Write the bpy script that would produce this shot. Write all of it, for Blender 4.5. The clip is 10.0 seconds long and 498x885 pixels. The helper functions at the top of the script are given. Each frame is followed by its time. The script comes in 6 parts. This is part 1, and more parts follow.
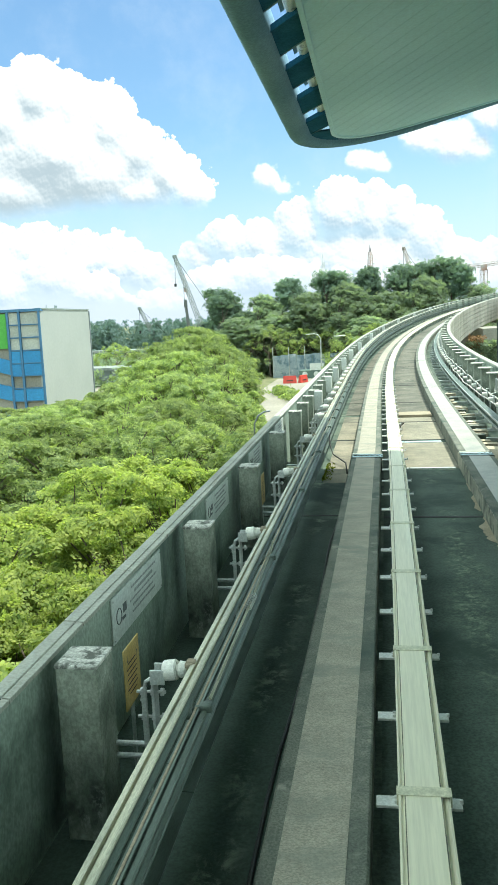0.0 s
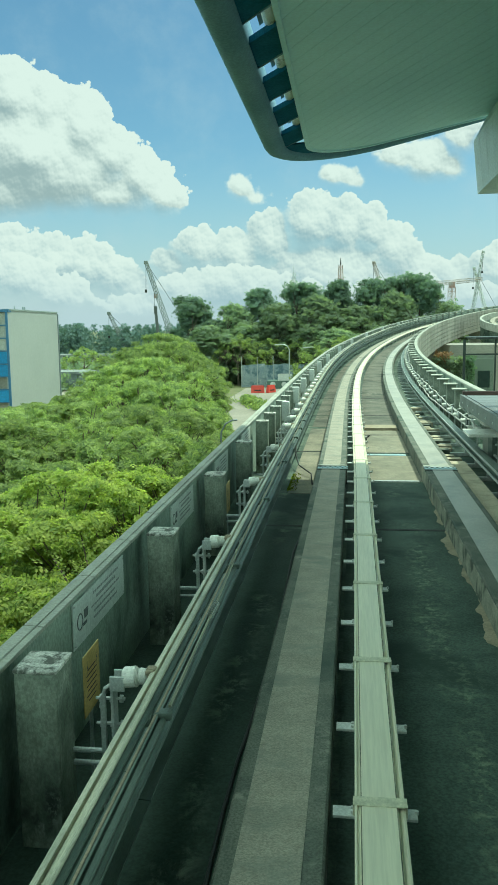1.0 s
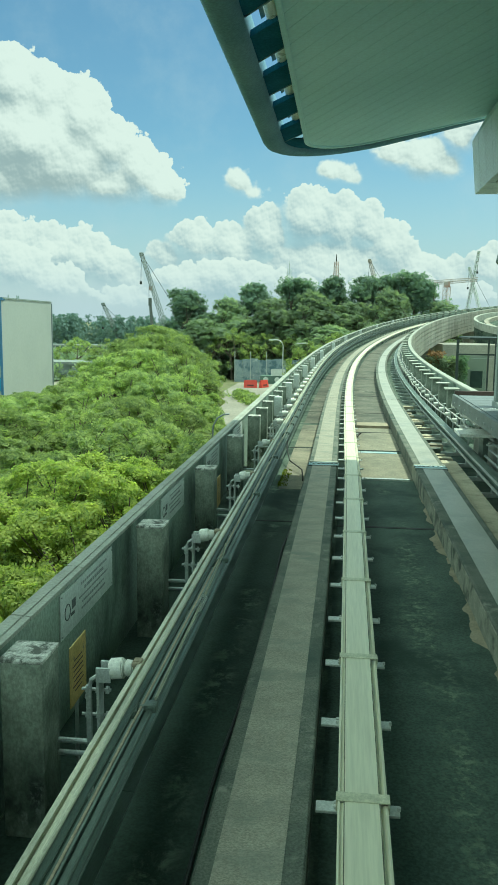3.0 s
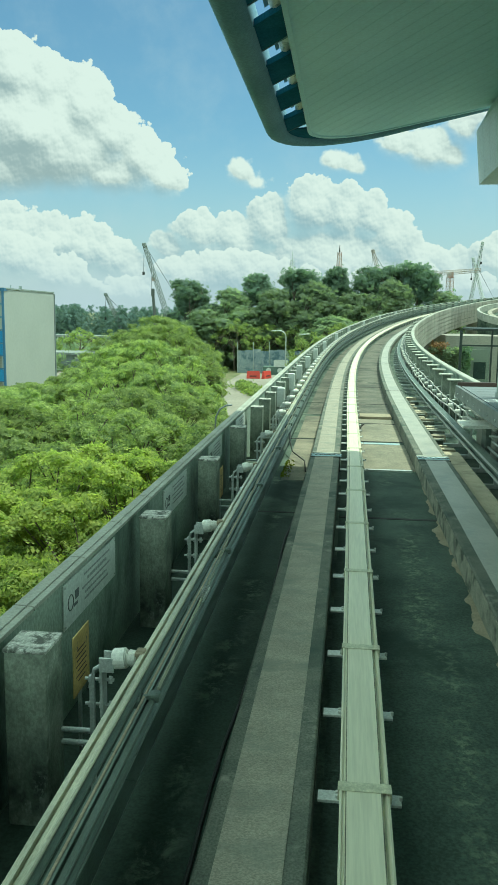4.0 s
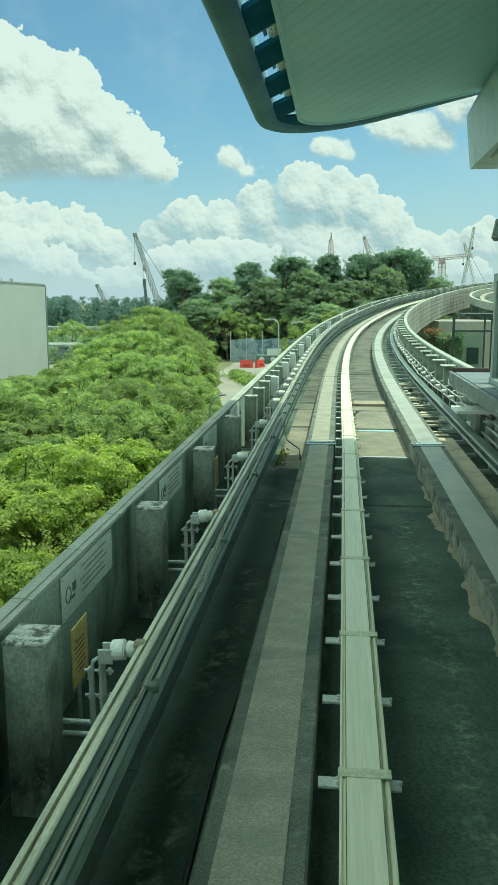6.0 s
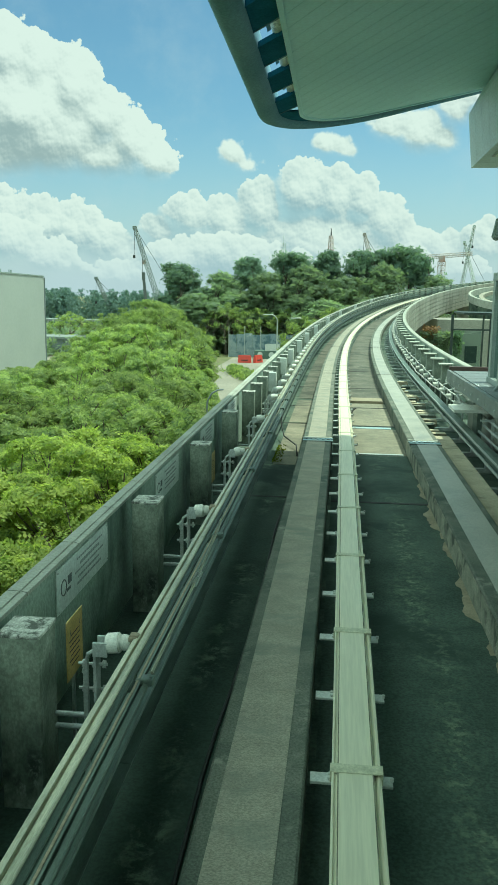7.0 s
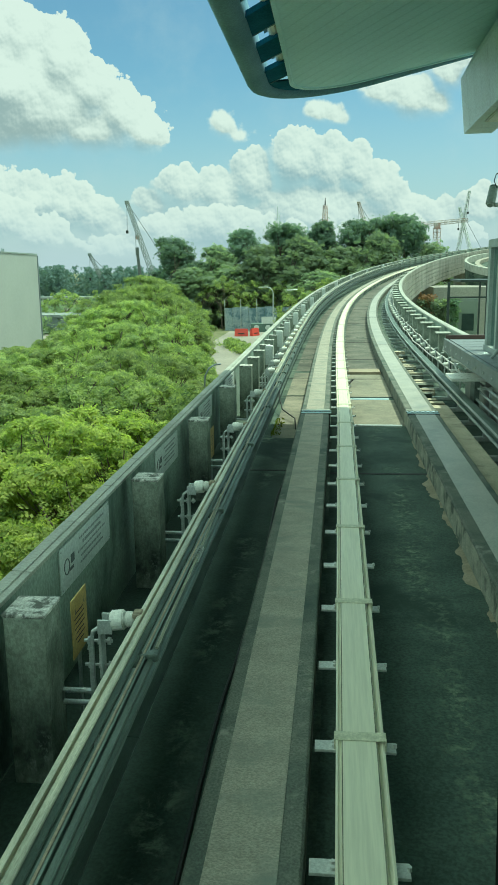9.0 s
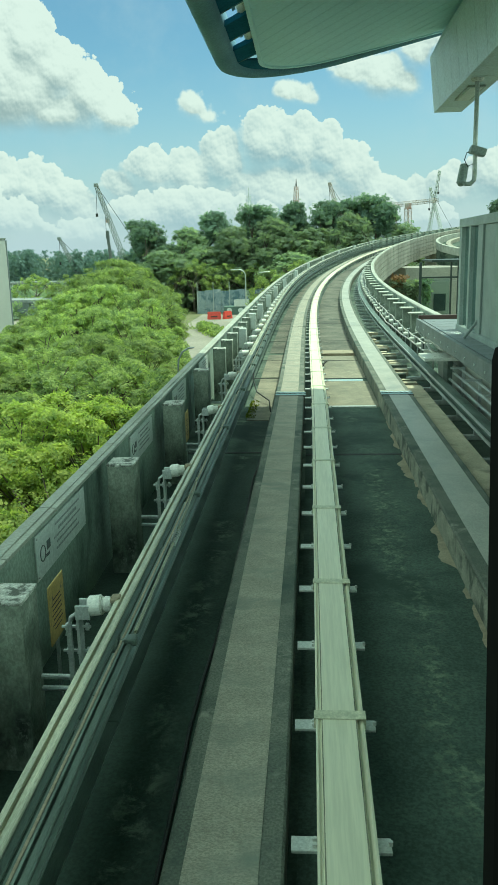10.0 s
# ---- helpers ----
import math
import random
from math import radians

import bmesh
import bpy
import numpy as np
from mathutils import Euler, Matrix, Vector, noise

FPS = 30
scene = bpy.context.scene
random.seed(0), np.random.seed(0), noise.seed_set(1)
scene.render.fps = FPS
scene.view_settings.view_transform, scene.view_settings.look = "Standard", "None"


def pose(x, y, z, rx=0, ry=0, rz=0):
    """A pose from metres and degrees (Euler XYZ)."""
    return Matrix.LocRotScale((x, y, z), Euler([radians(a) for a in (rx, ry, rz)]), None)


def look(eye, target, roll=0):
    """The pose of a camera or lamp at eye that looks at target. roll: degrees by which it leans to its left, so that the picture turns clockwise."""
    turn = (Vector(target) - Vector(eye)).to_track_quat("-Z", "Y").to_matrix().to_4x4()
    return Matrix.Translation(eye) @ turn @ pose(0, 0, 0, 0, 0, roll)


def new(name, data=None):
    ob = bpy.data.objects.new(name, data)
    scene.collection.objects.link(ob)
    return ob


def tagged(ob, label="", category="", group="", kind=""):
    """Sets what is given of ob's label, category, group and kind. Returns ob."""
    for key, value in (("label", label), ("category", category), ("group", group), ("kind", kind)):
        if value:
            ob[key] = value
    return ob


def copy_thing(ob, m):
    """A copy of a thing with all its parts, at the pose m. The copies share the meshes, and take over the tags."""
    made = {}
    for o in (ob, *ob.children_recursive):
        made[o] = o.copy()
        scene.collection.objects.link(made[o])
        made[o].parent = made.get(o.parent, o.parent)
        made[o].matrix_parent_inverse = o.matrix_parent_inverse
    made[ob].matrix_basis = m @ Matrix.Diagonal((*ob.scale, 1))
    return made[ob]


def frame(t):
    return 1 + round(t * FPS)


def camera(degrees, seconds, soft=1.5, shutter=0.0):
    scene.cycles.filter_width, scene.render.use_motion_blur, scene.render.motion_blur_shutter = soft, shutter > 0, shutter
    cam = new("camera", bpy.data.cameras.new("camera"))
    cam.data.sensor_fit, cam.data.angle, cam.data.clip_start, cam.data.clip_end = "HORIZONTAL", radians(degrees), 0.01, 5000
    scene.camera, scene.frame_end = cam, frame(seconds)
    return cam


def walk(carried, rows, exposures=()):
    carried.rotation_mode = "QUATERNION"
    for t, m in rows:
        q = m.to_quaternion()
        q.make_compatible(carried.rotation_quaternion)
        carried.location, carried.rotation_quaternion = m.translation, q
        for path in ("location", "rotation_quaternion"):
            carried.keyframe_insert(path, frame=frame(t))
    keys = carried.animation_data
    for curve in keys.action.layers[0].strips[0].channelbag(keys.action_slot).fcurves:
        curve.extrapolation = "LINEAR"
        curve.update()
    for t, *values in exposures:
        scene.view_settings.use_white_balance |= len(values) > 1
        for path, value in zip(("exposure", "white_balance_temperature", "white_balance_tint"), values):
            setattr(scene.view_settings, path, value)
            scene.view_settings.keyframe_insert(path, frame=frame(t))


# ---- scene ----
cam = camera(33.8, 10.0, soft=0.7)
PATH = [
    (0, (0.406, -0.296, 2.718), (0.084, 1.656, 2.421), -2.7),
    (0.5, (0.394, -0.312, 2.718), (0.118, 1.651, 2.453), -1.3),
    (1, (0.402, -0.314, 2.719), (0.162, 1.652, 2.441), -0.7),
    (1.5, (0.4, -0.318, 2.723), (0.18, 1.648, 2.429), -0.2),
    (2, (0.4, -0.299, 2.71), (0.188, 1.669, 2.423), 0.3),
    (2.5, (0.4, -0.312, 2.717), (0.186, 1.655, 2.428), 0.6),
    (4, (0.399, -0.317, 2.72), (0.174, 1.646, 2.407), 0.8),
    (4.5, (0.4, -0.326, 2.726), (0.153, 1.63, 2.389), -0.2),
    (5, (0.398, -0.324, 2.729), (0.145, 1.629, 2.383), -0.8),
    (5.5, (0.403, -0.321, 2.725), (0.17, 1.634, 2.371), -0.6),
    (6, (0.396, -0.315, 2.722), (0.185, 1.645, 2.383), -0.1),
    (7.5, (0.393, -0.327, 2.731), (0.181, 1.63, 2.376), 1.2),
    (8, (0.394, -0.303, 2.715), (0.16, 1.658, 2.401), 1.1),
    (8.5, (0.397, -0.327, 2.73), (0.168, 1.628, 2.378), 0.4),
    (9, (0.407, -0.35, 2.748), (0.207, 1.597, 2.334), -0.7),
    (9.5, (0.406, -0.324, 2.732), (0.24, 1.621, 2.296), -1.2),
    (10, (0.402, -0.334, 2.738), (0.263, 1.609, 2.283), -1.3),
]
EXPOSURES = [(0.0, 1.64, 5700, -14), (0.5, 1.22, 5550, -28), (1.0, 1.05, 5550, -35), (4.0, 1.04, 5570, -35),
             (5.0, 1.02, 5560, -39), (6.0, 1.05, 5590, -36), (7.5, 1.03, 5580, -37), (8.3, 1.0, 5570, -40), (9.2, 1.03, 5590, -38), (10.0, 1.06, 5600, -37)]
walk(cam, [(t, look(eye, target, roll)) for t, eye, target, roll in PATH], EXPOSURES)

# ---------------------------------------------------------------- sky and sun
SUN_TO = Vector((0.30, 0.11, 0.95)).normalized()
sun_data = bpy.data.lights.new("sun", "SUN")
sun_data.energy, sun_data.angle, sun_data.color = 2.3, radians(0.6), (1.0, 0.84, 0.73)
sun = new("sun", sun_data)
sun.matrix_world = look(SUN_TO * 200, (0, 0, 0))

# clouds: azimuth, elevation, half-width, half-height of their heaps, all in degrees
BIG_CLOUD = [(-26.7, 12.2, 4.0, 3.7), (-24.3, 13.4, 2.7, 3.0), (-22.0, 14.8, 2.1, 2.1), (-19.8, 14.1, 1.9, 2.1), (-17.7, 13.1, 2.1, 2.3), (-15.8, 11.3, 1.8, 2.0),
             (-14.0, 10.0, 1.8, 2.0), (-12.4, 8.8, 1.4, 1.4), (-19.8, 10.2, 6.1, 2.7), (-24.4, 9.1, 5.8, 2.2), (-21.0, 11.4, 5.2, 3.6), (-15.9, 9.0, 4.1, 1.5)]
BANK = [(-26.0, 4.2, 3.1, 2.8), (-22.9, 4.7, 2.8, 2.2), (-20.0, 4.4, 2.5, 2.0), (-17.8, 4.1, 2.2, 2.0), (-16.1, 3.6, 1.7, 1.7), (-14.5, 2.7, 1.6, 1.3), (-12.1, 4.2, 1.6, 1.3),
        (-10.2, 5.4, 2.1, 1.6), (-7.5, 4.9, 2.3, 1.9), (-5.4, 5.8, 1.9, 2.1), (-2.5, 7.0, 2.1, 2.3), (-0.2, 6.4, 1.9, 2.3), (1.4, 6.4, 1.6, 1.8), (2.9, 5.1, 1.6, 1.7),
        (4.8, 3.6, 1.7, 1.3), (7.1, 3.1, 1.9, 1.3), (9.8, 3.7, 2.3, 1.5), (12.9, 4.3, 2.7, 2.1), (-1.0, 3.3, 5.7, 3.0), (-7.5, 2.8, 6.5, 2.3)]
LOW_BANK = [(-25.4, 2.8, 2.4, 2.1), (-22.2, 3.5, 2.4, 1.7), (-19.7, 2.4, 2.2, 1.3), (-11.0, 2.7, 2.3, 1.3), (-8.5, 3.2, 1.9, 1.2), (-6.2, 2.8, 2.4, 1.3), (-3.6, 2.1, 2.3, 1.0),
            (1.4, 2.0, 2.3, 0.9), (4.4, 2.2, 2.6, 1.1), (-14.1, 1.5, 3.1, 0.9), (8.1, 2.0, 2.2, 0.8)]
PUFFS = [(-7.4, 9.3, 0.9, 0.9), (-6.4, 8.7, 1.1, 0.5), (-1.1, 10.0, 1.1, 0.8), (0.0, 9.7, 1.1, 0.7), (3.1, 10.9, 1.6, 1.0), (5.1, 10.7, 1.8, 1.6), (6.5, 10.3, 1.3, 1.2),
         (7.4, 12.0, 1.5, 1.3), (8.6, 12.7, 1.5, 1.1), (11.0, 12.2, 2.0, 1.4), (13.4, 10.5, 2.7, 1.6)]


def maths(tree, op, a, b=None, c=None, clamp=False):
    n = tree.nodes.new("ShaderNodeMath")
    n.operation, n.use_clamp = op, clamp
    for i, v in enumerate((a, b, c)):
        if v is None:
            continue
        if isinstance(v, (int, float)):
            n.inputs[i].default_value = v
        else:
            tree.links.new(v, n.inputs[i])
    return n.outputs[0]


def smooth(tree, v, lo, hi):
    n = tree.nodes.new("ShaderNodeMapRange")
    n.interpolation_type = "SMOOTHSTEP"
    tree.links.new(v, n.inputs[0])
    n.inputs[1].default_value, n.inputs[2].default_value = lo, hi
    return n.outputs[0]


def mix(tree, f, a, b, blend="MIX"):
    n = tree.nodes.new("ShaderNodeMix")
    n.data_type, n.blend_type = "RGBA", blend
    for sock, v in ((n.inputs[0], f), (n.inputs[6], a), (n.inputs[7], b)):
        if isinstance(v, (int, float)):
            sock.default_value = v
        elif isinstance(v, tuple):
            sock.default_value = (*v[:3], 1)
        else:
            tree.links.new(v, sock)
    return n.outputs[2]


def noise_tex(tree, vector, scale, detail=4.0, rough=0.55, distortion=0.0, dims="3D"):
    n = tree.nodes.new("ShaderNodeTexNoise")
    n.noise_dimensions = dims
    n.inputs["Scale"].default_value, n.inputs["Detail"].default_value = scale, detail
    n.inputs["Roughness"].default_value, n.inputs["Distortion"].default_value = rough, distortion
    if vector is not None:
        tree.links.new(vector, n.inputs["Vector"])
    return n.outputs[0]


def moved(tree, vector, offset):
    n = tree.nodes.new("ShaderNodeVectorMath")
    n.operation = "ADD"
    tree.links.new(vector, n.inputs[0])
    n.inputs[1].default_value = offset
    return n.outputs[0]


def billows(tree, vector, scale=0.8, detail=3.0, rough=0.45):
    """Heaped round cells, several sizes, for cumulus."""
    n = tree.nodes.new("ShaderNodeTexVoronoi")
    n.voronoi_dimensions, n.feature = "2D", "F1"
    n.inputs["Scale"].default_value, n.inputs["Detail"].default_value = scale, detail
    n.inputs["Roughness"].default_value, n.inputs["Lacunarity"].default_value = rough, 2.2
    tree.links.new(vector, n.inputs["Vector"])
    return n.outputs["Distance"]


def heaps(tree, vector, heap_list, blend):
    """Depth inside the united heaps, in degrees; below zero outside."""
    field = None
    for a, e, ra, re in heap_list:
        m = tree.nodes.new("ShaderNodeVectorMath")
        m.operation = "MULTIPLY_ADD"
        tree.links.new(vector, m.inputs[0])
        m.inputs[1].default_value, m.inputs[2].default_value = (1 / ra, 1 / re, 0), (-a / ra, -e / re, 0)
        ln = tree.nodes.new("ShaderNodeVectorMath")
        ln.operation = "LENGTH"
        tree.links.new(m.outputs[0], ln.inputs[0])
        k = min(ra, re)
        v = maths(tree, "MULTIPLY_ADD", ln.outputs["Value"], -k, k)
        field = v if field is None else maths(tree, "SMOOTH_MAX", field, v, blend)
    return field


SUNWARD = (0.42, 0.91, 0)


def cloud_layer(t, flat, warped, heap_list, knob, base_soft, contrast, bright, edge):
    """Cover and light of one bank of cumulus."""
    d = heaps(t, warped, heap_list, 0.6)
    lift = heaps(t, moved(t, warped, tuple(1.1 * c for c in SUNWARD)), heap_list, 0.6)
    slope = maths(t, "MULTIPLY", maths(t, "SUBTRACT", d, lift), 0.9)
    heap = billows(t, flat)
    heap_up = billows(t, moved(t, flat, tuple(0.16 * c for c in SUNWARD)))
    fine = noise_tex(t, flat, 2.3, 5.0, 0.6)
    knobs = maths(t, "ADD", maths(t, "MULTIPLY_ADD", heap, -1.7, 0.85), maths(t, "MULTIPLY_ADD", fine, 0.26, -0.13))
    knobs = maths(t, "MULTIPLY", knobs, maths(t, "MULTIPLY_ADD", smooth(t, slope, -0.3, 0.4), knob * 0.8, knob * 0.2))
    body = maths(t, "ADD", maths(t, "ADD", d, 0.22 * knob / 0.4), knobs)
    # crisp tops, soft bases
    width = maths(t, "MULTIPLY_ADD", smooth(t, slope, -0.35, 0.45), -base_soft, base_soft + edge)
    cover = smooth(t, maths(t, "DIVIDE", body, width), 0.0, 1.0)
    relief = maths(t, "SUBTRACT", heap_up, heap)
    soft = noise_tex(t, warped, 0.34, 4.0, 0.55)
    glow = maths(t, "ADD", maths(t, "MULTIPLY", slope, contrast), maths(t, "MULTIPLY", relief, 1.15))
    glow = maths(t, "ADD", glow, maths(t, "MULTIPLY_ADD", soft, 0.7, -0.35))
    rim = smooth(t, body, 0.55, 0.0)
    glow = maths(t, "ADD", glow, maths(t, "MULTIPLY_ADD", rim, 0.30, bright))
    return cover, smooth(t, glow, -0.95, 1.0)


def make_world():
    w = bpy.data.worlds.new("sky")
    scene.world = w
    w.use_nodes = True
    t = w.node_tree
    t.nodes.clear()
    L = t.links.new
    sky = t.nodes.new("ShaderNodeTexSky")
    sky.sky_type, sky.sun_disc = "NISHITA", False
    sky.sun_elevation = math.asin(SUN_TO.z)
    sky.sun_rotation = math.atan2(SUN_TO.x, SUN_TO.y)
    sky.air_density, sky.dust_density, sky.ozone_density = 1.0, 1.2, 1.4
    co = t.nodes.new("ShaderNodeTexCoord")
    sep = t.nodes.new("ShaderNodeSeparateXYZ")
    L(co.outputs["Generated"], sep.inputs[0])
    az = maths(t, "MULTIPLY", maths(t, "ARCTAN2", sep.outputs[0], sep.outputs[1]), 57.2958)
    el = maths(t, "MULTIPLY", maths(t, "ARCSINE", sep.outputs[2]), 57.2958)
    comb = t.nodes.new("ShaderNodeCombineXYZ")
    L(az, comb.inputs[0])
    L(el, comb.inputs[1])
    flat = comb.outputs[0]
    # slow swirls push the outlines about
    puff = t.nodes.new("ShaderNodeTexNoise")
    puff.inputs["Scale"].default_value, puff.inputs["Detail"].default_value, puff.inputs["Roughness"].default_value = 0.5, 3.0, 0.5
    L(flat, puff.inputs["Vector"])
    shift = t.nodes.new("ShaderNodeVectorMath")
    shift.operation = "MULTIPLY_ADD"
    L(puff.outputs["Color"], shift.inputs[0])
    shift.inputs[1].default_value = (1.1, 0.8, 0)
    L(flat, shift.inputs[2])
    warped = moved(t, shift.outputs[0], (-0.55, -0.4, 0))
    # clear air, wisps and the thick air near the horizon
    sky_s = mix(t, 1.0, sky.outputs[0], tuple(SKY_GAIN * c for c in (1.03, 1.0, 1.045)), "MULTIPLY")
    haze = tuple(CLOUD_GAIN * c for c in (0.745, 0.705, 0.82))
    veil = smooth(t, el, 13.0, 0.0)
    wisps = smooth(t, noise_tex(t, moved(t, flat, (3, 1, 0)), 0.16, 7.0, 0.62), 0.42, 0.8)
    thin = maths(t, "ADD", maths(t, "MULTIPLY", veil, 0.62), maths(t, "MULTIPLY", wisps, 0.28), clamp=True)
    total = mix(t, thin, sky_s, haze)
    lit_c = tuple(CLOUD_GAIN * c for c in (1.06, 0.915, 0.92))
    grey_c = tuple(CLOUD_GAIN * c for c in (0.49, 0.485, 0.53))
    blue_c = tuple(CLOUD_GAIN * c for c in (0.44, 0.485, 0.58))
    for heap_list, knob, base_soft, contrast, bright, dark in ((BANK, 0.40, 1.7, 0.8, -0.12, blue_c), (LOW_BANK, 0.36, 1.6, 0.7, 0.02, blue_c),
                                                               (BIG_CLOUD, 0.42, 1.4, 1.0, 0.10, grey_c), (PUFFS, 0.26, 1.2, 0.8, 0.10, grey_c)):
        cover, lit = cloud_layer(t, flat, warped, heap_list, knob, base_soft, contrast, bright, 0.32 if heap_list is PUFFS else 0.09)
        total = mix(t, cover, total, mix(t, lit, dark, lit_c))
    low = maths(t, "MULTIPLY", smooth(t, el, 5.0, -0.5), 0.7)
    total = mix(t, low, total, haze)
    # rest of sky, out of the camera's sight: broken cloud, brightened to fill the shade
    field_all = noise_tex(t, co.outputs["Generated"], 3.2, 7.0, 0.6)
    aside = maths(t, "MAXIMUM", smooth(t, maths(t, "ABSOLUTE", maths(t, "ADD", az, 6.0)), 24.0, 34.0), smooth(t, el, 21.0, 30.0))
    around = tuple(CLOUD_GAIN * 1.5 * c for c in (0.95, 0.95, 0.90))
    total = mix(t, maths(t, "MULTIPLY", smooth(t, field_all, 0.36, 0.5), aside), total, around)
    bg = t.nodes.new("ShaderNodeBackground")
    L(total, bg.inputs[0])
    bg.inputs[1].default_value = 1.0
    out = t.nodes.new("ShaderNodeOutputWorld")
    L(bg.outputs[0], out.inputs[0])


SKY_GAIN, CLOUD_GAIN = 0.060, 0.435
make_world()


# ---------------------------------------------------------------- materials
def material(name, base, other=None, rough=0.7, metal=0.0, scale=3.0, amount=0.5, fine=60.0, bump=0.2, stretch=None, spec=0.4,
             per_object=0.0, grit=0.3, bloom=None, bloom_scale=7.0, bloom_most=0.7, trail=None, stain=None, stain_scale=0.8, stain_at=(0.5, 0.68), rough_var=0.12):
    """A worn surface: base colour to other by broad noise, fine grain, optional stains and small relief."""
    m = bpy.data.materials.new(name)
    m.use_nodes = True
    t = m.node_tree
    b = t.nodes["Principled BSDF"]
    L = t.links.new
    co = t.nodes.new("ShaderNodeTexCoord")
    vec = co.outputs["Object"]
    if stretch:
        mp = t.nodes.new("ShaderNodeMapping")
        mp.inputs["Scale"].default_value = stretch
        L(vec, mp.inputs[0])
        vec = mp.outputs[0]
    other = other or tuple(c * 0.72 for c in base)
    big = noise_tex(t, vec, scale, 5.0, 0.6)
    grain = noise_tex(t, vec, fine, 3.0, 0.6)
    col = mix(t, maths(t, "MULTIPLY", smooth(t, big, 0.3, 0.72), amount * 2 if amount < 0.5 else 1.0, clamp=True), base, other)
    dark = maths(t, "MULTIPLY_ADD", smooth(t, grain, 0.28, 0.72), grit, 1 - grit * 0.6)
    comb = t.nodes.new("ShaderNodeCombineXYZ")
    for i in range(3):
        L(dark, comb.inputs[i])
    col = mix(t, 1.0, col, comb.outputs[0], "MULTIPLY")
    if stain:
        st = smooth(t, noise_tex(t, vec, stain_scale, 7.0, 0.65, 0.3), *stain_at)
        col = mix(t, st, col, stain)
    if bloom:
        # crusts of fine pale specks, gathered in broad drifts
        drift = smooth(t, noise_tex(t, vec, stain_scale * 1.3, 4.0, 0.6, 0.6), 0.50, 0.68)
        if trail:
            sep = t.nodes.new("ShaderNodeSeparateXYZ")
            L(co.outputs["Object"], sep.inputs[0])
            wave = maths(t, "MULTIPLY_ADD", noise_tex(t, vec, 0.7, 3.0, 0.5), trail[1] * 1.6, -trail[1] * 0.8)
            aside = maths(t, "ABSOLUTE", maths(t, "ADD", maths(t, "SUBTRACT", sep.outputs[0], trail[0]), wave))
            drift = maths(t, "MULTIPLY", smooth(t, aside, trail[1], 0.0), smooth(t, noise_tex(t, vec, 1.1, 3.0, 0.5), 0.36, 0.56))
        specks = smooth(t, noise_tex(t, vec, bloom_scale, 8.0, 0.74, 0.4), 0.46, 0.64)
        col = mix(t, maths(t, "MULTIPLY", maths(t, "MULTIPLY", specks, drift), bloom_most), col, bloom)
    if per_object:
        info = t.nodes.new("ShaderNodeObjectInfo")
        k = maths(t, "MULTIPLY_ADD", info.outputs["Random"], per_object, 1 - per_object / 2)
        cc = t.nodes.new("ShaderNodeCombineXYZ")
        for i in range(3):
            L(k, cc.inputs[i])
        col = mix(t, 1.0, col, cc.outputs[0], "MULTIPLY")
    L(col, b.inputs["Base Color"])
    L(maths(t, "MULTIPLY_ADD", big, rough_var * 2, rough - rough_var, clamp=True), b.inputs["Roughness"])
    b.inputs["Metallic"].default_value = metal
    b.inputs["Specular IOR Level"].default_value = spec
    if bump:
        bp = t.nodes.new("ShaderNodeBump")
        bp.inputs["Strength"].default_value, bp.inputs["Distance"].default_value = bump, 0.01
        L(maths(t, "ADD", grain, big), bp.inputs["Height"])
        L(bp.outputs[0], b.inputs["Normal"])
    return m


def leaf_material(name, lit, deep, see=0.45, scale=0.5):
    m = bpy.data.materials.new(name)
    m.use_nodes = True
    t = m.node_tree
    L = t.links.new
    t.nodes.remove(t.nodes["Principled BSDF"])
    geo = t.nodes.new("ShaderNodeNewGeometry")
    co = t.nodes.new("ShaderNodeTexCoord")
    info = t.nodes.new("ShaderNodeObjectInfo")
    broad = noise_tex(t, co.outputs["Object"], scale, 3.0, 0.5)
    tuft = noise_tex(t, co.outputs["Object"], scale * 5.5, 3.0, 0.6)
    k = maths(t, "ADD", maths(t, "MULTIPLY", geo.outputs["Random Per Island"], 0.5), maths(t, "MULTIPLY", smooth(t, broad, 0.3, 0.7), 0.2))
    k = maths(t, "ADD", k, maths(t, "MULTIPLY", smooth(t, tuft, 0.36, 0.66), 0.35))
    col = mix(t, k, deep, lit)
    tone = maths(t, "MULTIPLY_ADD", info.outputs["Random"], 0.35, 0.82)
    cc = t.nodes.new("ShaderNodeCombineXYZ")
    for i in range(3):
        L(tone, cc.inputs[i])
    col = mix(t, 1.0, col, cc.outputs[0], "MULTIPLY")
    d = t.nodes.new("ShaderNodeBsdfPrincipled")
    d.inputs["Roughness"].default_value, d.inputs["Specular IOR Level"].default_value = 0.7, 0.12
    tr = t.nodes.new("ShaderNodeBsdfTranslucent")
    L(col, d.inputs["Base Color"])
    L(mix(t, 1.0, col, (1.2, 1.28, 0.72), "MULTIPLY"), tr.inputs[0])
    ms = t.nodes.new("ShaderNodeMixShader")
    ms.inputs[0].default_value = see
    L(d.outputs[0], ms.inputs[1])
    L(tr.outputs[0], ms.inputs[2])
    L(ms.outputs[0], t.nodes["Material Output"].inputs[0])
    return m


def glass_material(name, tint=(0.75, 0.85, 0.82), rough=0.03):
    m = bpy.data.materials.new(name)
    m.use_nodes = True
    b = m.node_tree.nodes["Principled BSDF"]
    b.inputs["Base Color"].default_value = (*tint, 1)
    b.inputs["Transmission Weight"].default_value = 1.0
    b.inputs["Roughness"].default_value, b.inputs["IOR"].default_value = rough, 1.1
    return m


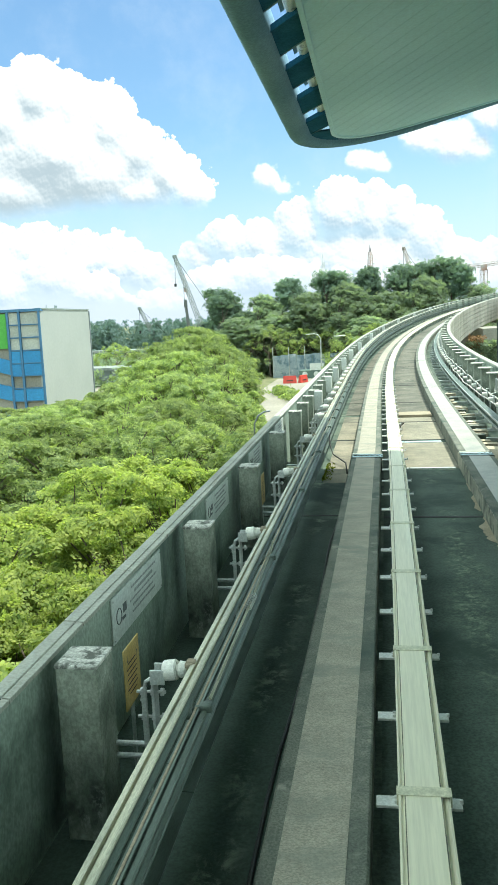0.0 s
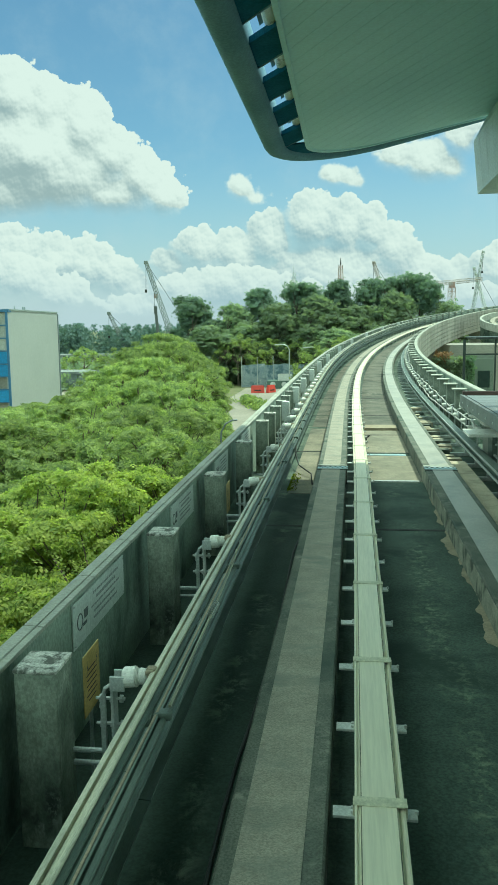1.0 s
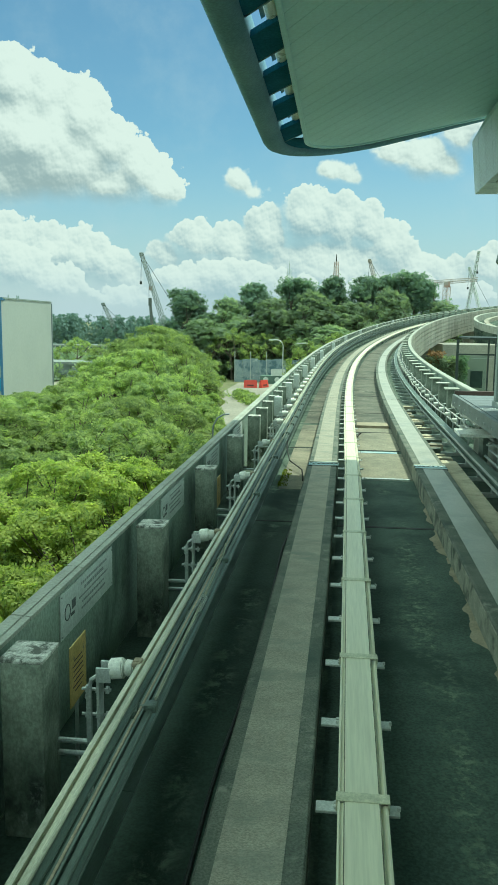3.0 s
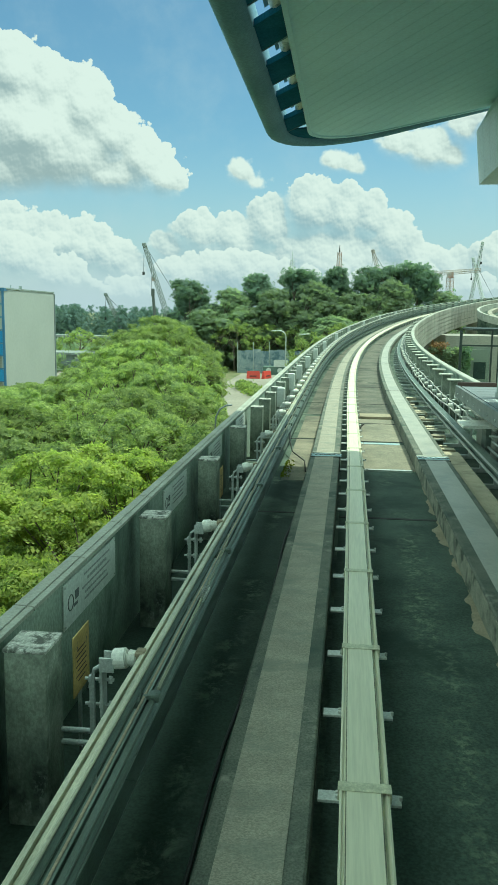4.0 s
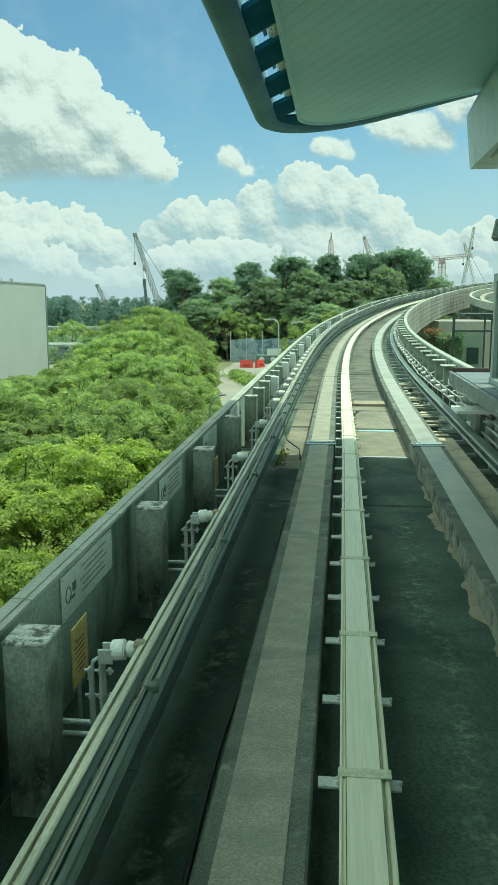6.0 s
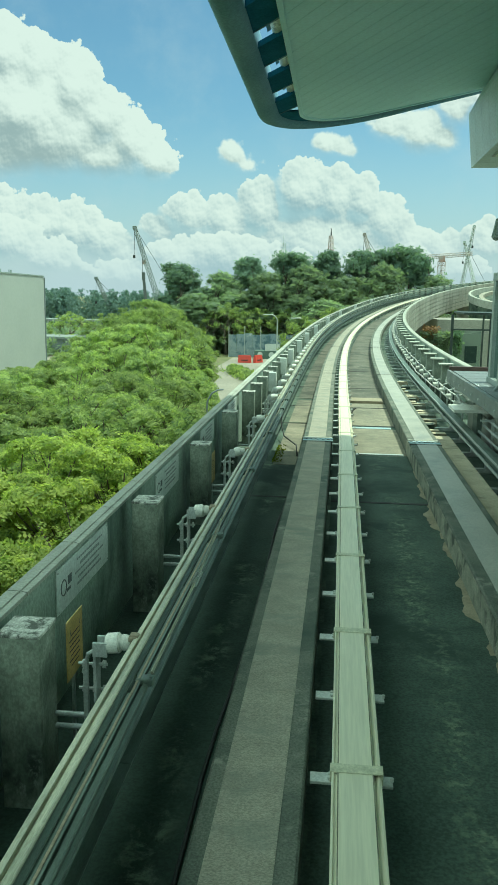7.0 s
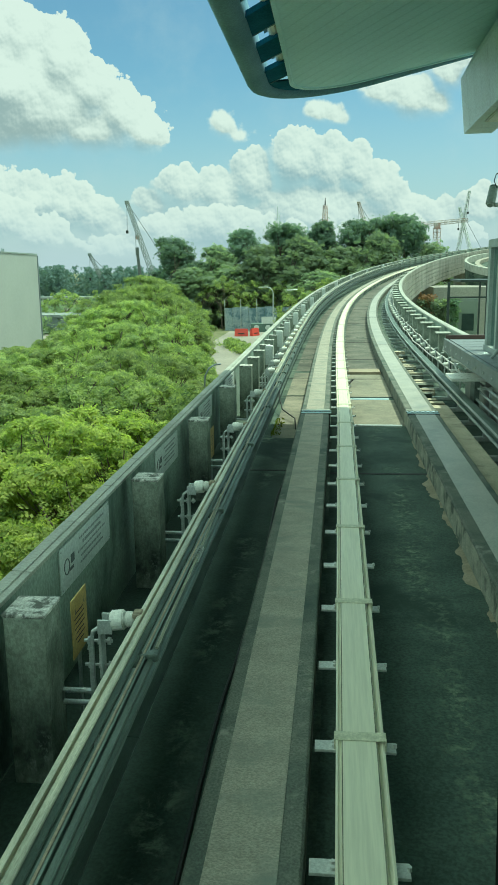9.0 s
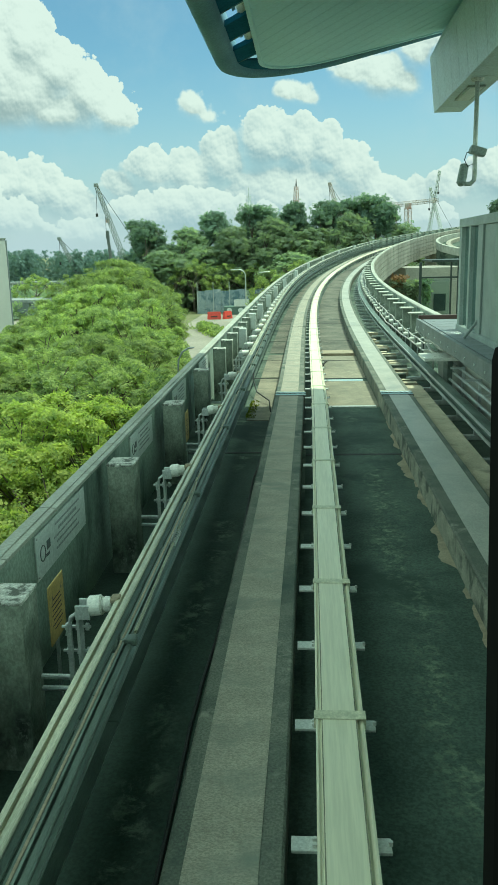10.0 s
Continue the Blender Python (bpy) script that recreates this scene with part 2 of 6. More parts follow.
M_DECK = material("deck_concrete", (0.118, 0.150, 0.115), (0.062, 0.088, 0.068), 0.85, scale=1.1, fine=45, bump=0.35, stain=(0.020, 0.038, 0.029), stain_scale=0.5, stain_at=(0.44, 0.62), grit=0.6, bloom=(0.30, 0.34, 0.235), bloom_scale=5.5, bloom_most=0.62)
# near deck sheets: the shade is put into these two dark base colours
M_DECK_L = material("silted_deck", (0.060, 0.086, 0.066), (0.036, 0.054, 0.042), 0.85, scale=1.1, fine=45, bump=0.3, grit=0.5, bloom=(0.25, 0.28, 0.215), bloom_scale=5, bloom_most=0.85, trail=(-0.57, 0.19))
M_DECK_R = material("crusted_deck", (0.082, 0.112, 0.088), (0.048, 0.071, 0.056), 0.85, scale=1.3, fine=45, bump=0.35, grit=0.6, stain=(0.030, 0.050, 0.038), stain_scale=0.8, stain_at=(0.50, 0.68), bloom=(0.30, 0.335, 0.23), bloom_scale=11, bloom_most=0.62, trail=(1.33, 0.30))
M_KERB = material("kerb_lit_concrete", (0.36, 0.35, 0.275), (0.20, 0.205, 0.165), 0.88, scale=3.0, fine=60, bump=0.5, grit=0.5, stain=(0.075, 0.085, 0.068), stain_scale=2.4, stain_at=(0.47, 0.62))
M_PLINTH = material("plinth_concrete", (0.180, 0.185, 0.150), (0.105, 0.118, 0.098), 0.85, scale=2.2, fine=70, bump=0.4, stain=(0.06, 0.08, 0.066), stain_scale=1.3, grit=0.6, bloom=(0.36, 0.35, 0.29), bloom_scale=8)
M_STRIP = material("running_strip", (0.37, 0.338, 0.272), (0.29, 0.272, 0.222), 0.8, scale=2.5, fine=75, bump=0.3, stretch=(1, 1.6, 1), grit=0.55, stain=(0.21, 0.222, 0.188), stain_scale=1.7, stain_at=(0.48, 0.72))
M_STRIP_R = material("running_strip_smooth", (0.42, 0.405, 0.345), (0.35, 0.342, 0.295), 0.45, scale=1.5, fine=60, bump=0.15, stretch=(1, 0.8, 1), grit=0.35, stain=(0.23, 0.24, 0.225), stain_scale=1.1, stain_at=(0.5, 0.75))
M_WALL = material("parapet_concrete", (0.34, 0.40, 0.335), (0.22, 0.275, 0.23), 0.85, scale=0.9, fine=40, bump=0.25, stain=(0.085, 0.115, 0.095), stain_scale=0.9, stretch=(1, 1, 0.7), grit=0.4)
M_CAP = material("capping", (0.42, 0.425, 0.37), (0.30, 0.305, 0.265), 0.8, scale=1.5, fine=50, bump=0.25)
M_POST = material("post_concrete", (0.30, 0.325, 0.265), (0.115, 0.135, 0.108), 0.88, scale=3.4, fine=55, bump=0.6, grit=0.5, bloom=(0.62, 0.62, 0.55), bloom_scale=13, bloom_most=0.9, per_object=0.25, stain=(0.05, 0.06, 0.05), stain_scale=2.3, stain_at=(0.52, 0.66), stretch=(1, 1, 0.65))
M_POST_TOP = material("post_top_pale", (0.66, 0.65, 0.60), (0.40, 0.40, 0.36), 0.9, scale=9, fine=60, bump=0.6, grit=0.5, stain=(0.10, 0.105, 0.09), stain_scale=11, stain_at=(0.42, 0.60))
M_PANEL = material("parapet_panel", (0.31, 0.30, 0.26), (0.23, 0.23, 0.20), 0.82, scale=0.7, fine=30, bump=0.2, per_object=0.14, stain=(0.17, 0.17, 0.145), stain_scale=0.7, stretch=(1, 1, 0.3))
M_BEAM = material("beam_cover", (0.75, 0.715, 0.55), (0.655, 0.63, 0.485), 0.45, scale=0.8, fine=9, bump=0.05, stretch=(7, 0.3, 1), stain=(0.60, 0.57, 0.44), stain_scale=1.6, stain_at=(0.55, 0.80), grit=0.14)
M_DIRT = material("seam_dirt", (0.10, 0.10, 0.075), (0.30, 0.29, 0.21), 0.9, scale=9, fine=40, bump=0.1, stretch=(1, 0.4, 1), grit=0.5)
M_CLIP = material("clip_metal", (0.66, 0.63, 0.47), (0.44, 0.44, 0.31), 0.55, 0.0, scale=14, fine=60, bump=0.15, stain=(0.26, 0.28, 0.15), stain_scale=9, stain_at=(0.55, 0.72))
M_PLATE = material("bracket_plate", (0.62, 0.63, 0.60), (0.48, 0.49, 0.46), 0.5, 0.25, scale=9, fine=60, bump=0.12)
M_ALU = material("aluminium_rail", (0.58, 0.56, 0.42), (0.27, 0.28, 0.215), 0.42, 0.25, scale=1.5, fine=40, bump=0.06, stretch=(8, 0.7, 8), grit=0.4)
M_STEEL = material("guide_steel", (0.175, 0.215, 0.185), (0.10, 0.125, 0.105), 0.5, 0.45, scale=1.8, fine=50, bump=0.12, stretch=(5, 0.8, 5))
M_GROOVE = material("dark_rubber", (0.05, 0.052, 0.05), (0.03, 0.03, 0.03), 0.8, scale=5, fine=50)
M_GALV = material("galvanised", (0.60, 0.62, 0.60), (0.44, 0.46, 0.45), 0.5, 0.5, scale=12, fine=70, bump=0.12)
M_CERAMIC = material("white_insulator", (0.80, 0.79, 0.73), (0.70, 0.69, 0.63), 0.3, scale=8, fine=60, bump=0.05)
M_SIGN = material("notice_plate", (0.66, 0.69, 0.66), (0.56, 0.59, 0.56), 0.5, scale=2.5, fine=40, bump=0.05)
M_INK = material("notice_ink", (0.10, 0.11, 0.11), (0.16, 0.17, 0.17), 0.7, scale=20, fine=90, bump=0)
M_PRINT = material("faded_print", (0.25, 0.27, 0.265), (0.33, 0.35, 0.34), 0.7, scale=20, fine=90, bump=0)
M_FIN = material("dark_fin", (0.05, 0.135, 0.22), (0.035, 0.105, 0.175), 0.9, 0.0, scale=2, fine=30, bump=0.03, spec=0.0)
M_YELLOW = material("yellow_plate", (0.60, 0.44, 0.17), (0.50, 0.35, 0.12), 0.55, scale=5, fine=50, bump=0.08)
M_BOX = material("cabinet_grey", (0.62, 0.64, 0.61), (0.50, 0.52, 0.49), 0.5, 0.1, scale=3, fine=40, bump=0.06, per_object=0.15)
M_CABLE = material("black_cable", (0.025, 0.026, 0.025), (0.05, 0.05, 0.048), 0.6, scale=20, fine=80)
M_HOSE = material("pale_cable", (0.55, 0.55, 0.50), (0.40, 0.40, 0.36), 0.6, scale=10, fine=60)
M_MOSS = leaf_material("moss", (0.26, 0.30, 0.03), (0.10, 0.13, 0.02), 0.2, 8)
M_TAPE = material("blue_tape", (0.30, 0.44, 0.52), (0.42, 0.48, 0.48), 0.5, scale=9, fine=60, bump=0.05)
M_PATCH = material("mortar_patch", (0.36, 0.31, 0.225), (0.27, 0.235, 0.17), 0.9, scale=5, fine=50, bump=0.4)
M_LEDGE = material("sandy_ledge", (0.56, 0.49, 0.36), (0.40, 0.355, 0.265), 0.9, scale=2.5, fine=50, bump=0.4, grit=0.5, stain=(0.22, 0.20, 0.155), stain_scale=2.0)
# lighter deck colours standing for the sunlit stretch beyond the roof's shadow
M_DECK_SUNLIT = material("sandy_sunlit_deck", (0.30, 0.272, 0.205), (0.20, 0.188, 0.145), 0.9, scale=1.3, fine=45, bump=0.35, grit=0.55, stain=(0.115, 0.118, 0.094), stain_scale=0.9, stain_at=(0.50, 0.70), bloom=(0.40, 0.36, 0.28))
M_DECK_SUNLIT_FAR = material("greyer_sunlit_deck", (0.165, 0.158, 0.125), (0.10, 0.10, 0.082), 0.9, scale=0.8, fine=35, bump=0.35, grit=0.55, stain=(0.055, 0.06, 0.05), stain_scale=0.6, stain_at=(0.48, 0.66), bloom=(0.30, 0.28, 0.22))
M_EDGEBAND = material("edge_band_metal", (0.19, 0.21, 0.205), (0.145, 0.16, 0.155), 0.55, 0.1, scale=2, fine=40, bump=0.05)
M_SOFFIT = material("soffit_panel", (0.55, 0.76, 0.86), (0.48, 0.68, 0.78), 0.6, 0.0, scale=0.35, fine=20, bump=0.03, grit=0.1, spec=0.2)
M_RIM = material("roof_rim_metal", (0.22, 0.33, 0.44), (0.16, 0.26, 0.35), 0.8, 0.0, scale=0.9, fine=30, bump=0.04, spec=0.05)
M_CLAD = material("fascia_cladding", (0.52, 0.61, 0.66), (0.46, 0.54, 0.59), 0.42, 0.15, scale=0.6, fine=30, bump=0.03, per_object=0.06)
M_FRAME = material("grey_frame", (0.33, 0.37, 0.355), (0.27, 0.305, 0.29), 0.45, 0.1, scale=2, fine=40, bump=0.05)
M_PLATFORM = material("platform_tiles", (0.20, 0.22, 0.23), (0.155, 0.17, 0.18), 0.6, scale=1.6, fine=40, bump=0.06, per_object=0.12)
M_PLATEDGE = material("platform_edge_concrete", (0.42, 0.42, 0.39), (0.30, 0.30, 0.28), 0.8, scale=1.4, fine=45, bump=0.25)
M_BROWN = material("brown_edge", (0.085, 0.055, 0.048), (0.06, 0.042, 0.038), 0.6, scale=3, fine=40)
M_GLASS = glass_material("tinted_glass", (0.62, 0.74, 0.72))
M_BLACK = material("black_frame", (0.004, 0.004, 0.004), (0.006, 0.006, 0.006), 0.9, scale=3, fine=40, bump=0, spec=0.05)
M_DARKSTEEL = material("dark_painted_steel", (0.055, 0.07, 0.065), (0.035, 0.045, 0.042), 0.5, 0.2, scale=2, fine=40, bump=0.04)
M_ORANGE = leaf_material("orange_blossom", (0.30, 0.17, 0.095), (0.17, 0.12, 0.065), 0.3, 2)
M_BARK = material("bark", (0.16, 0.13, 0.10), (0.09, 0.075, 0.06), 0.9, scale=4, fine=30, bump=0.6, stretch=(1, 1, 0.25))
M_LEAF = leaf_material("feathery_leaves", (0.48, 0.54, 0.20), (0.085, 0.138, 0.080), 0.5, 0.45)
M_LEAF_NEAR = leaf_material("bright_leaves", (0.58, 0.62, 0.18), (0.11, 0.185, 0.07), 0.55, 0.5)
# distant foliage: air haze is mixed into these paler, bluish leaf colours
M_LEAF_DARK_HAZED = leaf_material("hazed_dark_leaves", (0.235, 0.305, 0.24), (0.15, 0.205, 0.185), 0.55, 0.25)
M_LEAF_MID_HAZED = leaf_material("hazed_green_leaves", (0.33, 0.385, 0.255), (0.19, 0.245, 0.20), 0.55, 0.3)
M_FOREST_HAZED = leaf_material("far_forest", (0.165, 0.225, 0.215), (0.13, 0.185, 0.182), 0.3, 0.06)
M_GROUND = material("ground_scrub", (0.13, 0.15, 0.06), (0.22, 0.19, 0.12), 0.95, scale=0.05, fine=1.2, bump=0.3, stain=(0.07, 0.10, 0.035), stain_scale=0.15)
M_YARD = material("pale_yard", (0.30, 0.275, 0.23), (0.235, 0.215, 0.18), 0.95, scale=0.12, fine=3, bump=0.2)
M_WHITEWALL = material("white_rendered_wall", (0.40, 0.415, 0.40), (0.365, 0.38, 0.37), 0.75, scale=0.12, fine=4, bump=0.04, grit=0.07)
M_BLUE = material("blue_cladding", (0.07, 0.27, 0.56), (0.055, 0.22, 0.48), 0.5, scale=0.4, fine=8, bump=0.03, per_object=0.15)
M_BLUE_DK = material("blue_steel", (0.09, 0.20, 0.36), (0.07, 0.16, 0.30), 0.5, scale=0.5, fine=8, bump=0.03)
M_GREEN_P = material("green_cladding", (0.14, 0.42, 0.08), (0.10, 0.35, 0.06), 0.55, scale=0.5, fine=8, bump=0.03)
M_TAN = material("tan_wall", (0.36, 0.345, 0.30), (0.28, 0.27, 0.235), 0.8, scale=0.3, fine=8, bump=0.08)
M_GREYPANEL = material("grey_infill", (0.50, 0.51, 0.47), (0.40, 0.41, 0.38), 0.6, scale=0.4, fine=8, bump=0.03, per_object=0.2)
M_SITEGREEN = material("site_unit_green", (0.13, 0.19, 0.16), (0.10, 0.15, 0.125), 0.6, scale=0.6, fine=8, bump=0.04)
M_RED = material("red_plastic", (0.62, 0.08, 0.06), (0.50, 0.06, 0.05), 0.5, scale=1, fine=12)
M_CRANE = material("crane_paint", (0.42, 0.36, 0.33), (0.34, 0.30, 0.28), 0.6, scale=0.2, fine=3)
M_CRANE_W = material("crane_pale", (0.62, 0.64, 0.62), (0.50, 0.52, 0.50), 0.6, scale=0.2, fine=3)
M_CRANE_R = material("crane_red", (0.42, 0.22, 0.18), (0.50, 0.46, 0.43), 0.6, scale=0.25, fine=3)
M_CRANE_D = material("crane_dark", (0.27, 0.29, 0.29), (0.18, 0.20, 0.20), 0.6, scale=0.2, fine=3)
M_FENCE = material("hoarding", (0.27, 0.30, 0.32), (0.20, 0.225, 0.24), 0.6, scale=0.2, fine=4, bump=0.05)
M_MURAL = material("painted_hoarding", (0.25, 0.31, 0.35), (0.36, 0.40, 0.42), 0.7, scale=0.5, fine=5, bump=0.03, stain=(0.13, 0.19, 0.23), stain_scale=0.6, stain_at=(0.5, 0.58), bloom=(0.62, 0.64, 0.63), bloom_scale=1.2, bloom_most=0.9)
M_YHOSE = material("yellowed_hose", (0.50, 0.46, 0.25), (0.38, 0.36, 0.21), 0.6, scale=6, fine=50)
M_HAZEROOF = material("pale_roof", (0.29, 0.31, 0.305), (0.22, 0.24, 0.235), 0.7, scale=0.1, fine=3)


# ---------------------------------------------------------------- building helpers
def finish(bm, name, mat, smooth_faces=False):
    me = bpy.data.meshes.new(name)
    bmesh.ops.recalc_face_normals(bm, faces=bm.faces[:])
    bm.to_mesh(me)
    bm.free()
    if mat:
        for one in (mat if isinstance(mat, (list, tuple)) else [mat]):
            me.materials.append(one)
    if smooth_faces:
        me.polygons.foreach_set("use_smooth", [True] * len(me.polygons))
    return me


def part(name, bm, mat, parent=None, label="", smooth_faces=False, at=None):
    """Links a bmesh (or a ready mesh) as one object, under a thing or a part."""
    me = finish(bm, name, mat, smooth_faces) if isinstance(bm, bmesh.types.BMesh) else bm
    ob = new(name, me)
    if parent:
        ob.parent = parent
    if at is not None:
        ob.matrix_basis = at
    if label:
        ob["label"] = label
    return ob


def empty(name, m=None):
    ob = new(name)
    ob.empty_display_size = 0.2
    if m is not None:
        ob.matrix_basis = m
    return ob


def add_box(bm, lo, hi, m=None, bevel=0.0, mat=0):
    c = [(a + b) / 2 for a, b in zip(lo, hi)]
    d = [abs(b - a) for a, b in zip(lo, hi)]
    mm = Matrix.Translation(c) @ Matrix.Diagonal((*d, 1))
    if m is not None:
        mm = m @ mm
    r = bmesh.ops.create_cube(bm, size=1, matrix=mm)
    if bevel:
        edges = list({e for v in r["verts"] for e in v.link_edges})
        bmesh.ops.bevel(bm, geom=edges, offset=bevel, segments=2, affect="EDGES", profile=0.6)
    elif mat:
        for f in {f for v in r["verts"] for f in v.link_faces}:
            f.material_index = mat
    return r


def boxed(lo, hi, bevel=0.0, m=None):
    bm = bmesh.new()
    add_box(bm, lo, hi, m, bevel)
    return bm


def add_rod(bm, a, b, r0, r1=None, n=8, caps=True):
    a, b = Vector(a), Vector(b)
    r1 = r0 if r1 is None else r1
    d = b - a
    if d.length < 1e-6:
        return
    q = d.to_track_quat("Z", "Y").to_matrix().to_4x4()
    bmesh.ops.create_cone(bm, cap_ends=caps, segments=n, radius1=r0, radius2=r1, depth=d.length, matrix=Matrix.Translation((a + b) / 2) @ q)


def rod(a, b, r0, r1=None, n=8):
    bm = bmesh.new()
    add_rod(bm, a, b, r0, r1, n)
    return bm


def tube(points, r, n=8):
    bm = bmesh.new()
    pts = [Vector(p) for p in points]
    rings = []
    for i, p in enumerate(pts):
        d = (pts[min(i + 1, len(pts) - 1)] - pts[max(i - 1, 0)]).normalized()
        u = d.orthogonal().normalized() if not rings else (rings_u - d * rings_u.dot(d)).normalized()
        rings_u = u
        w = d.cross(u)
        rings.append([bm.verts.new(p + (u * math.cos(2 * math.pi * k / n) + w * math.sin(2 * math.pi * k / n)) * r) for k in range(n)])
    for a, b in zip(rings, rings[1:]):
        for k in range(n):
            bm.faces.new((a[k], a[(k + 1) % n], b[(k + 1) % n], b[k]))
    bm.faces.new(rings[0])
    bm.faces.new(rings[-1][::-1])
    return bm


# ---------------------------------------------------------------- the guideway's line
CENTRE, BEND_AT, BEND_IN, RADIUS = 1.11, 16.5, 48.0, 204.5
RISE_AT, RISE_IN, GRADE = 21.6, 60.0, 0.054
STEP = 0.25
_line = {}


def line_table():
    x, y, th = 0.0, 0.0, 0.0
    n = int(220 / STEP)
    for i in range(n + 1):
        s = i * STEP
        _line[i] = (x, y, th)
        k = min(max((s + STEP / 2 - BEND_AT) / BEND_IN, 0), 1) / RADIUS
        th += k * STEP
        x += math.sin(th) * STEP
        y += math.cos(th) * STEP


line_table()


def rise(s):
    if s < RISE_AT:
        return 0.0
    if s < RISE_AT + RISE_IN:
        return GRADE * (s - RISE_AT) ** 2 / 2 / RISE_IN
    return GRADE * (s - RISE_AT - RISE_IN / 2)


def on_track(s, off, z):
    """A point of the guideway: s metres along, off = its x where the line is straight, z above the running surface.
    The left plinth and the beam run slightly askew to the walls before the bend."""
    if -0.4 < off < 0.84:
        off += min(0.0063 * s - 0.039, 0.05)
    if s <= 0:
        return Vector((off, s, z))
    i = min(int(s / STEP), len(_line) - 2)
    f = s / STEP - i
    x0, y0, t0 = _line[i]
    x1, y1, t1 = _line[i + 1]
    x, y, th = x0 + (x1 - x0) * f, y0 + (y1 - y0) * f, t0 + (t1 - t0) * f
    o = off - CENTRE
    return Vector((CENTRE + x + o * math.cos(th), y - o * math.sin(th), z + rise(s)))


def heading(s):
    i = max(0, min(int(s / STEP), len(_line) - 1))
    return _line[i][2]


def spot(s, off, z):
    """A pose on the guideway, turned and pitched with it (x across, y along)."""
    pitch = math.atan2(rise(s + 0.5) - rise(s - 0.5), 1.0)
    return Matrix.Translation(on_track(s, off, z)) @ Matrix.Rotation(-heading(s), 4, "Z") @ Matrix.Rotation(pitch, 4, "X")


def stations(s0, s1, step=1.0):
    n = max(1, round((s1 - s0) / step))
    return [s0 + (s1 - s0) * i / n for i in range(n + 1)]


def swept(profile, s0, s1, step=1.5, jitter=0.0, closed=True):
    """A closed outline of (across, up) drawn along the guideway."""
    bm = bmesh.new()
    rows = []
    ss = [s0] + [s for s in stations(s0, s1, step)[1:-1]] + [s1]
    if s0 < BEND_AT < s1:
        ss = [s for s in ss if s > BEND_AT - 0.5 or s == s0 or jitter]
    rnd = random.Random(7)
    for s in ss:
        rows.append([bm.verts.new(on_track(s, o, z + (rnd.uniform(-jitter, jitter) if jitter else 0))) for o, z in profile])
    n = len(profile)
    for a, b in zip(rows, rows[1:]):
        for k in range(n if closed else n - 1):
            bm.faces.new((a[k], a[(k + 1) % n], b[(k + 1) % n], b[k]))
    if closed:
        bm.faces.new(rows[0])
        bm.faces.new(rows[-1][::-1])
    return bm


def rect(x0, x1, z0, z1, c=0.0):
    if not c:
        return [(x0, z0), (x1, z0), (x1, z1), (x0, z1)]
    return [(x0, z0), (x1, z0), (x1, z1 - c), (x1 - c, z1), (x0 + c, z1), (x0, z1 - c)]


DECK_Z, END = -0.3, 185.0
GROUND_Z = -7.0

# ---------------------------------------------------------------- ground
bm = bmesh.new()
bmesh.ops.create_grid(bm, x_segments=40, y_segments=40, size=2400, matrix=Matrix.Translation((0, 1000, GROUND_Z)))
ground = tagged(part("ground", bm, M_GROUND), "scrubby green and brown open ground", "ground", kind="structure")

# ---------------------------------------------------------------- viaduct
viaduct = tagged(part("viaduct_deck", swept([(-1.72, -1.1), (-0.6, -1.75), (2.8, -1.75), (3.9, -1.1), (3.9, DECK_Z), (-1.72, DECK_Z)], -40, END), M_DECK),
                 "stained concrete deck of an elevated guideway", "viaduct", kind="structure")
wall_left = tagged(part("wall_left", swept([(-1.70, DECK_Z), (-1.595, DECK_Z), (-1.595, 0.755), (-1.70, 0.755)], -40, END), M_WALL),
                   "weathered concrete parapet wall along the guideway", "wall", kind="structure")
# capping in lengths with open joints
s = -2.0
while s < 60:
    part("capping", swept([(-1.715, 0.757), (-1.58, 0.757), (-1.58, 0.785), (-1.62, 0.79), (-1.624, 0.782), (-1.632, 0.782), (-1.636, 0.792), (-1.715, 0.795)], s + 0.008, s + 1.1, 0.8), M_CAP, wall_left)
    s += 1.108
part("capping", swept(rect(-1.715, -1.58, 0.757, 0.79, 0.012), -40, -2.0), M_CAP, wall_left)
part("capping", swept(rect(-1.715, -1.58, 0.757, 0.79, 0.012), s, END), M_CAP, wall_left)
wall_right = tagged(part("wall_right", swept([(3.74, DECK_Z), (3.86, DECK_Z), (3.86, 1.0), (3.74, 1.0)], 21.0, END), M_WALL),
                    "concrete parapet wall on the inside of the bend", "wall", kind="structure")
part("capping", swept(rect(3.715, 3.90, 1.002, 1.05, 0.015), 21.0, END), M_CAP, wall_right)
# outer panels of the bend, grooved in courses
for i in range(72):
    a = 21.0 + i * 2.2
    prof = [(3.862, 0.99)]
    for c in range(6):
        top = 0.98 - c * 0.42
        prof += [(3.95, top), (3.95, top - 0.365), (3.88, top - 0.37), (3.88, top - 0.415)]
    prof += [(3.862, -1.55)]
    part("panel", swept(prof, a + 0.035, a + 2.165, 1.1), M_PANEL, wall_right)

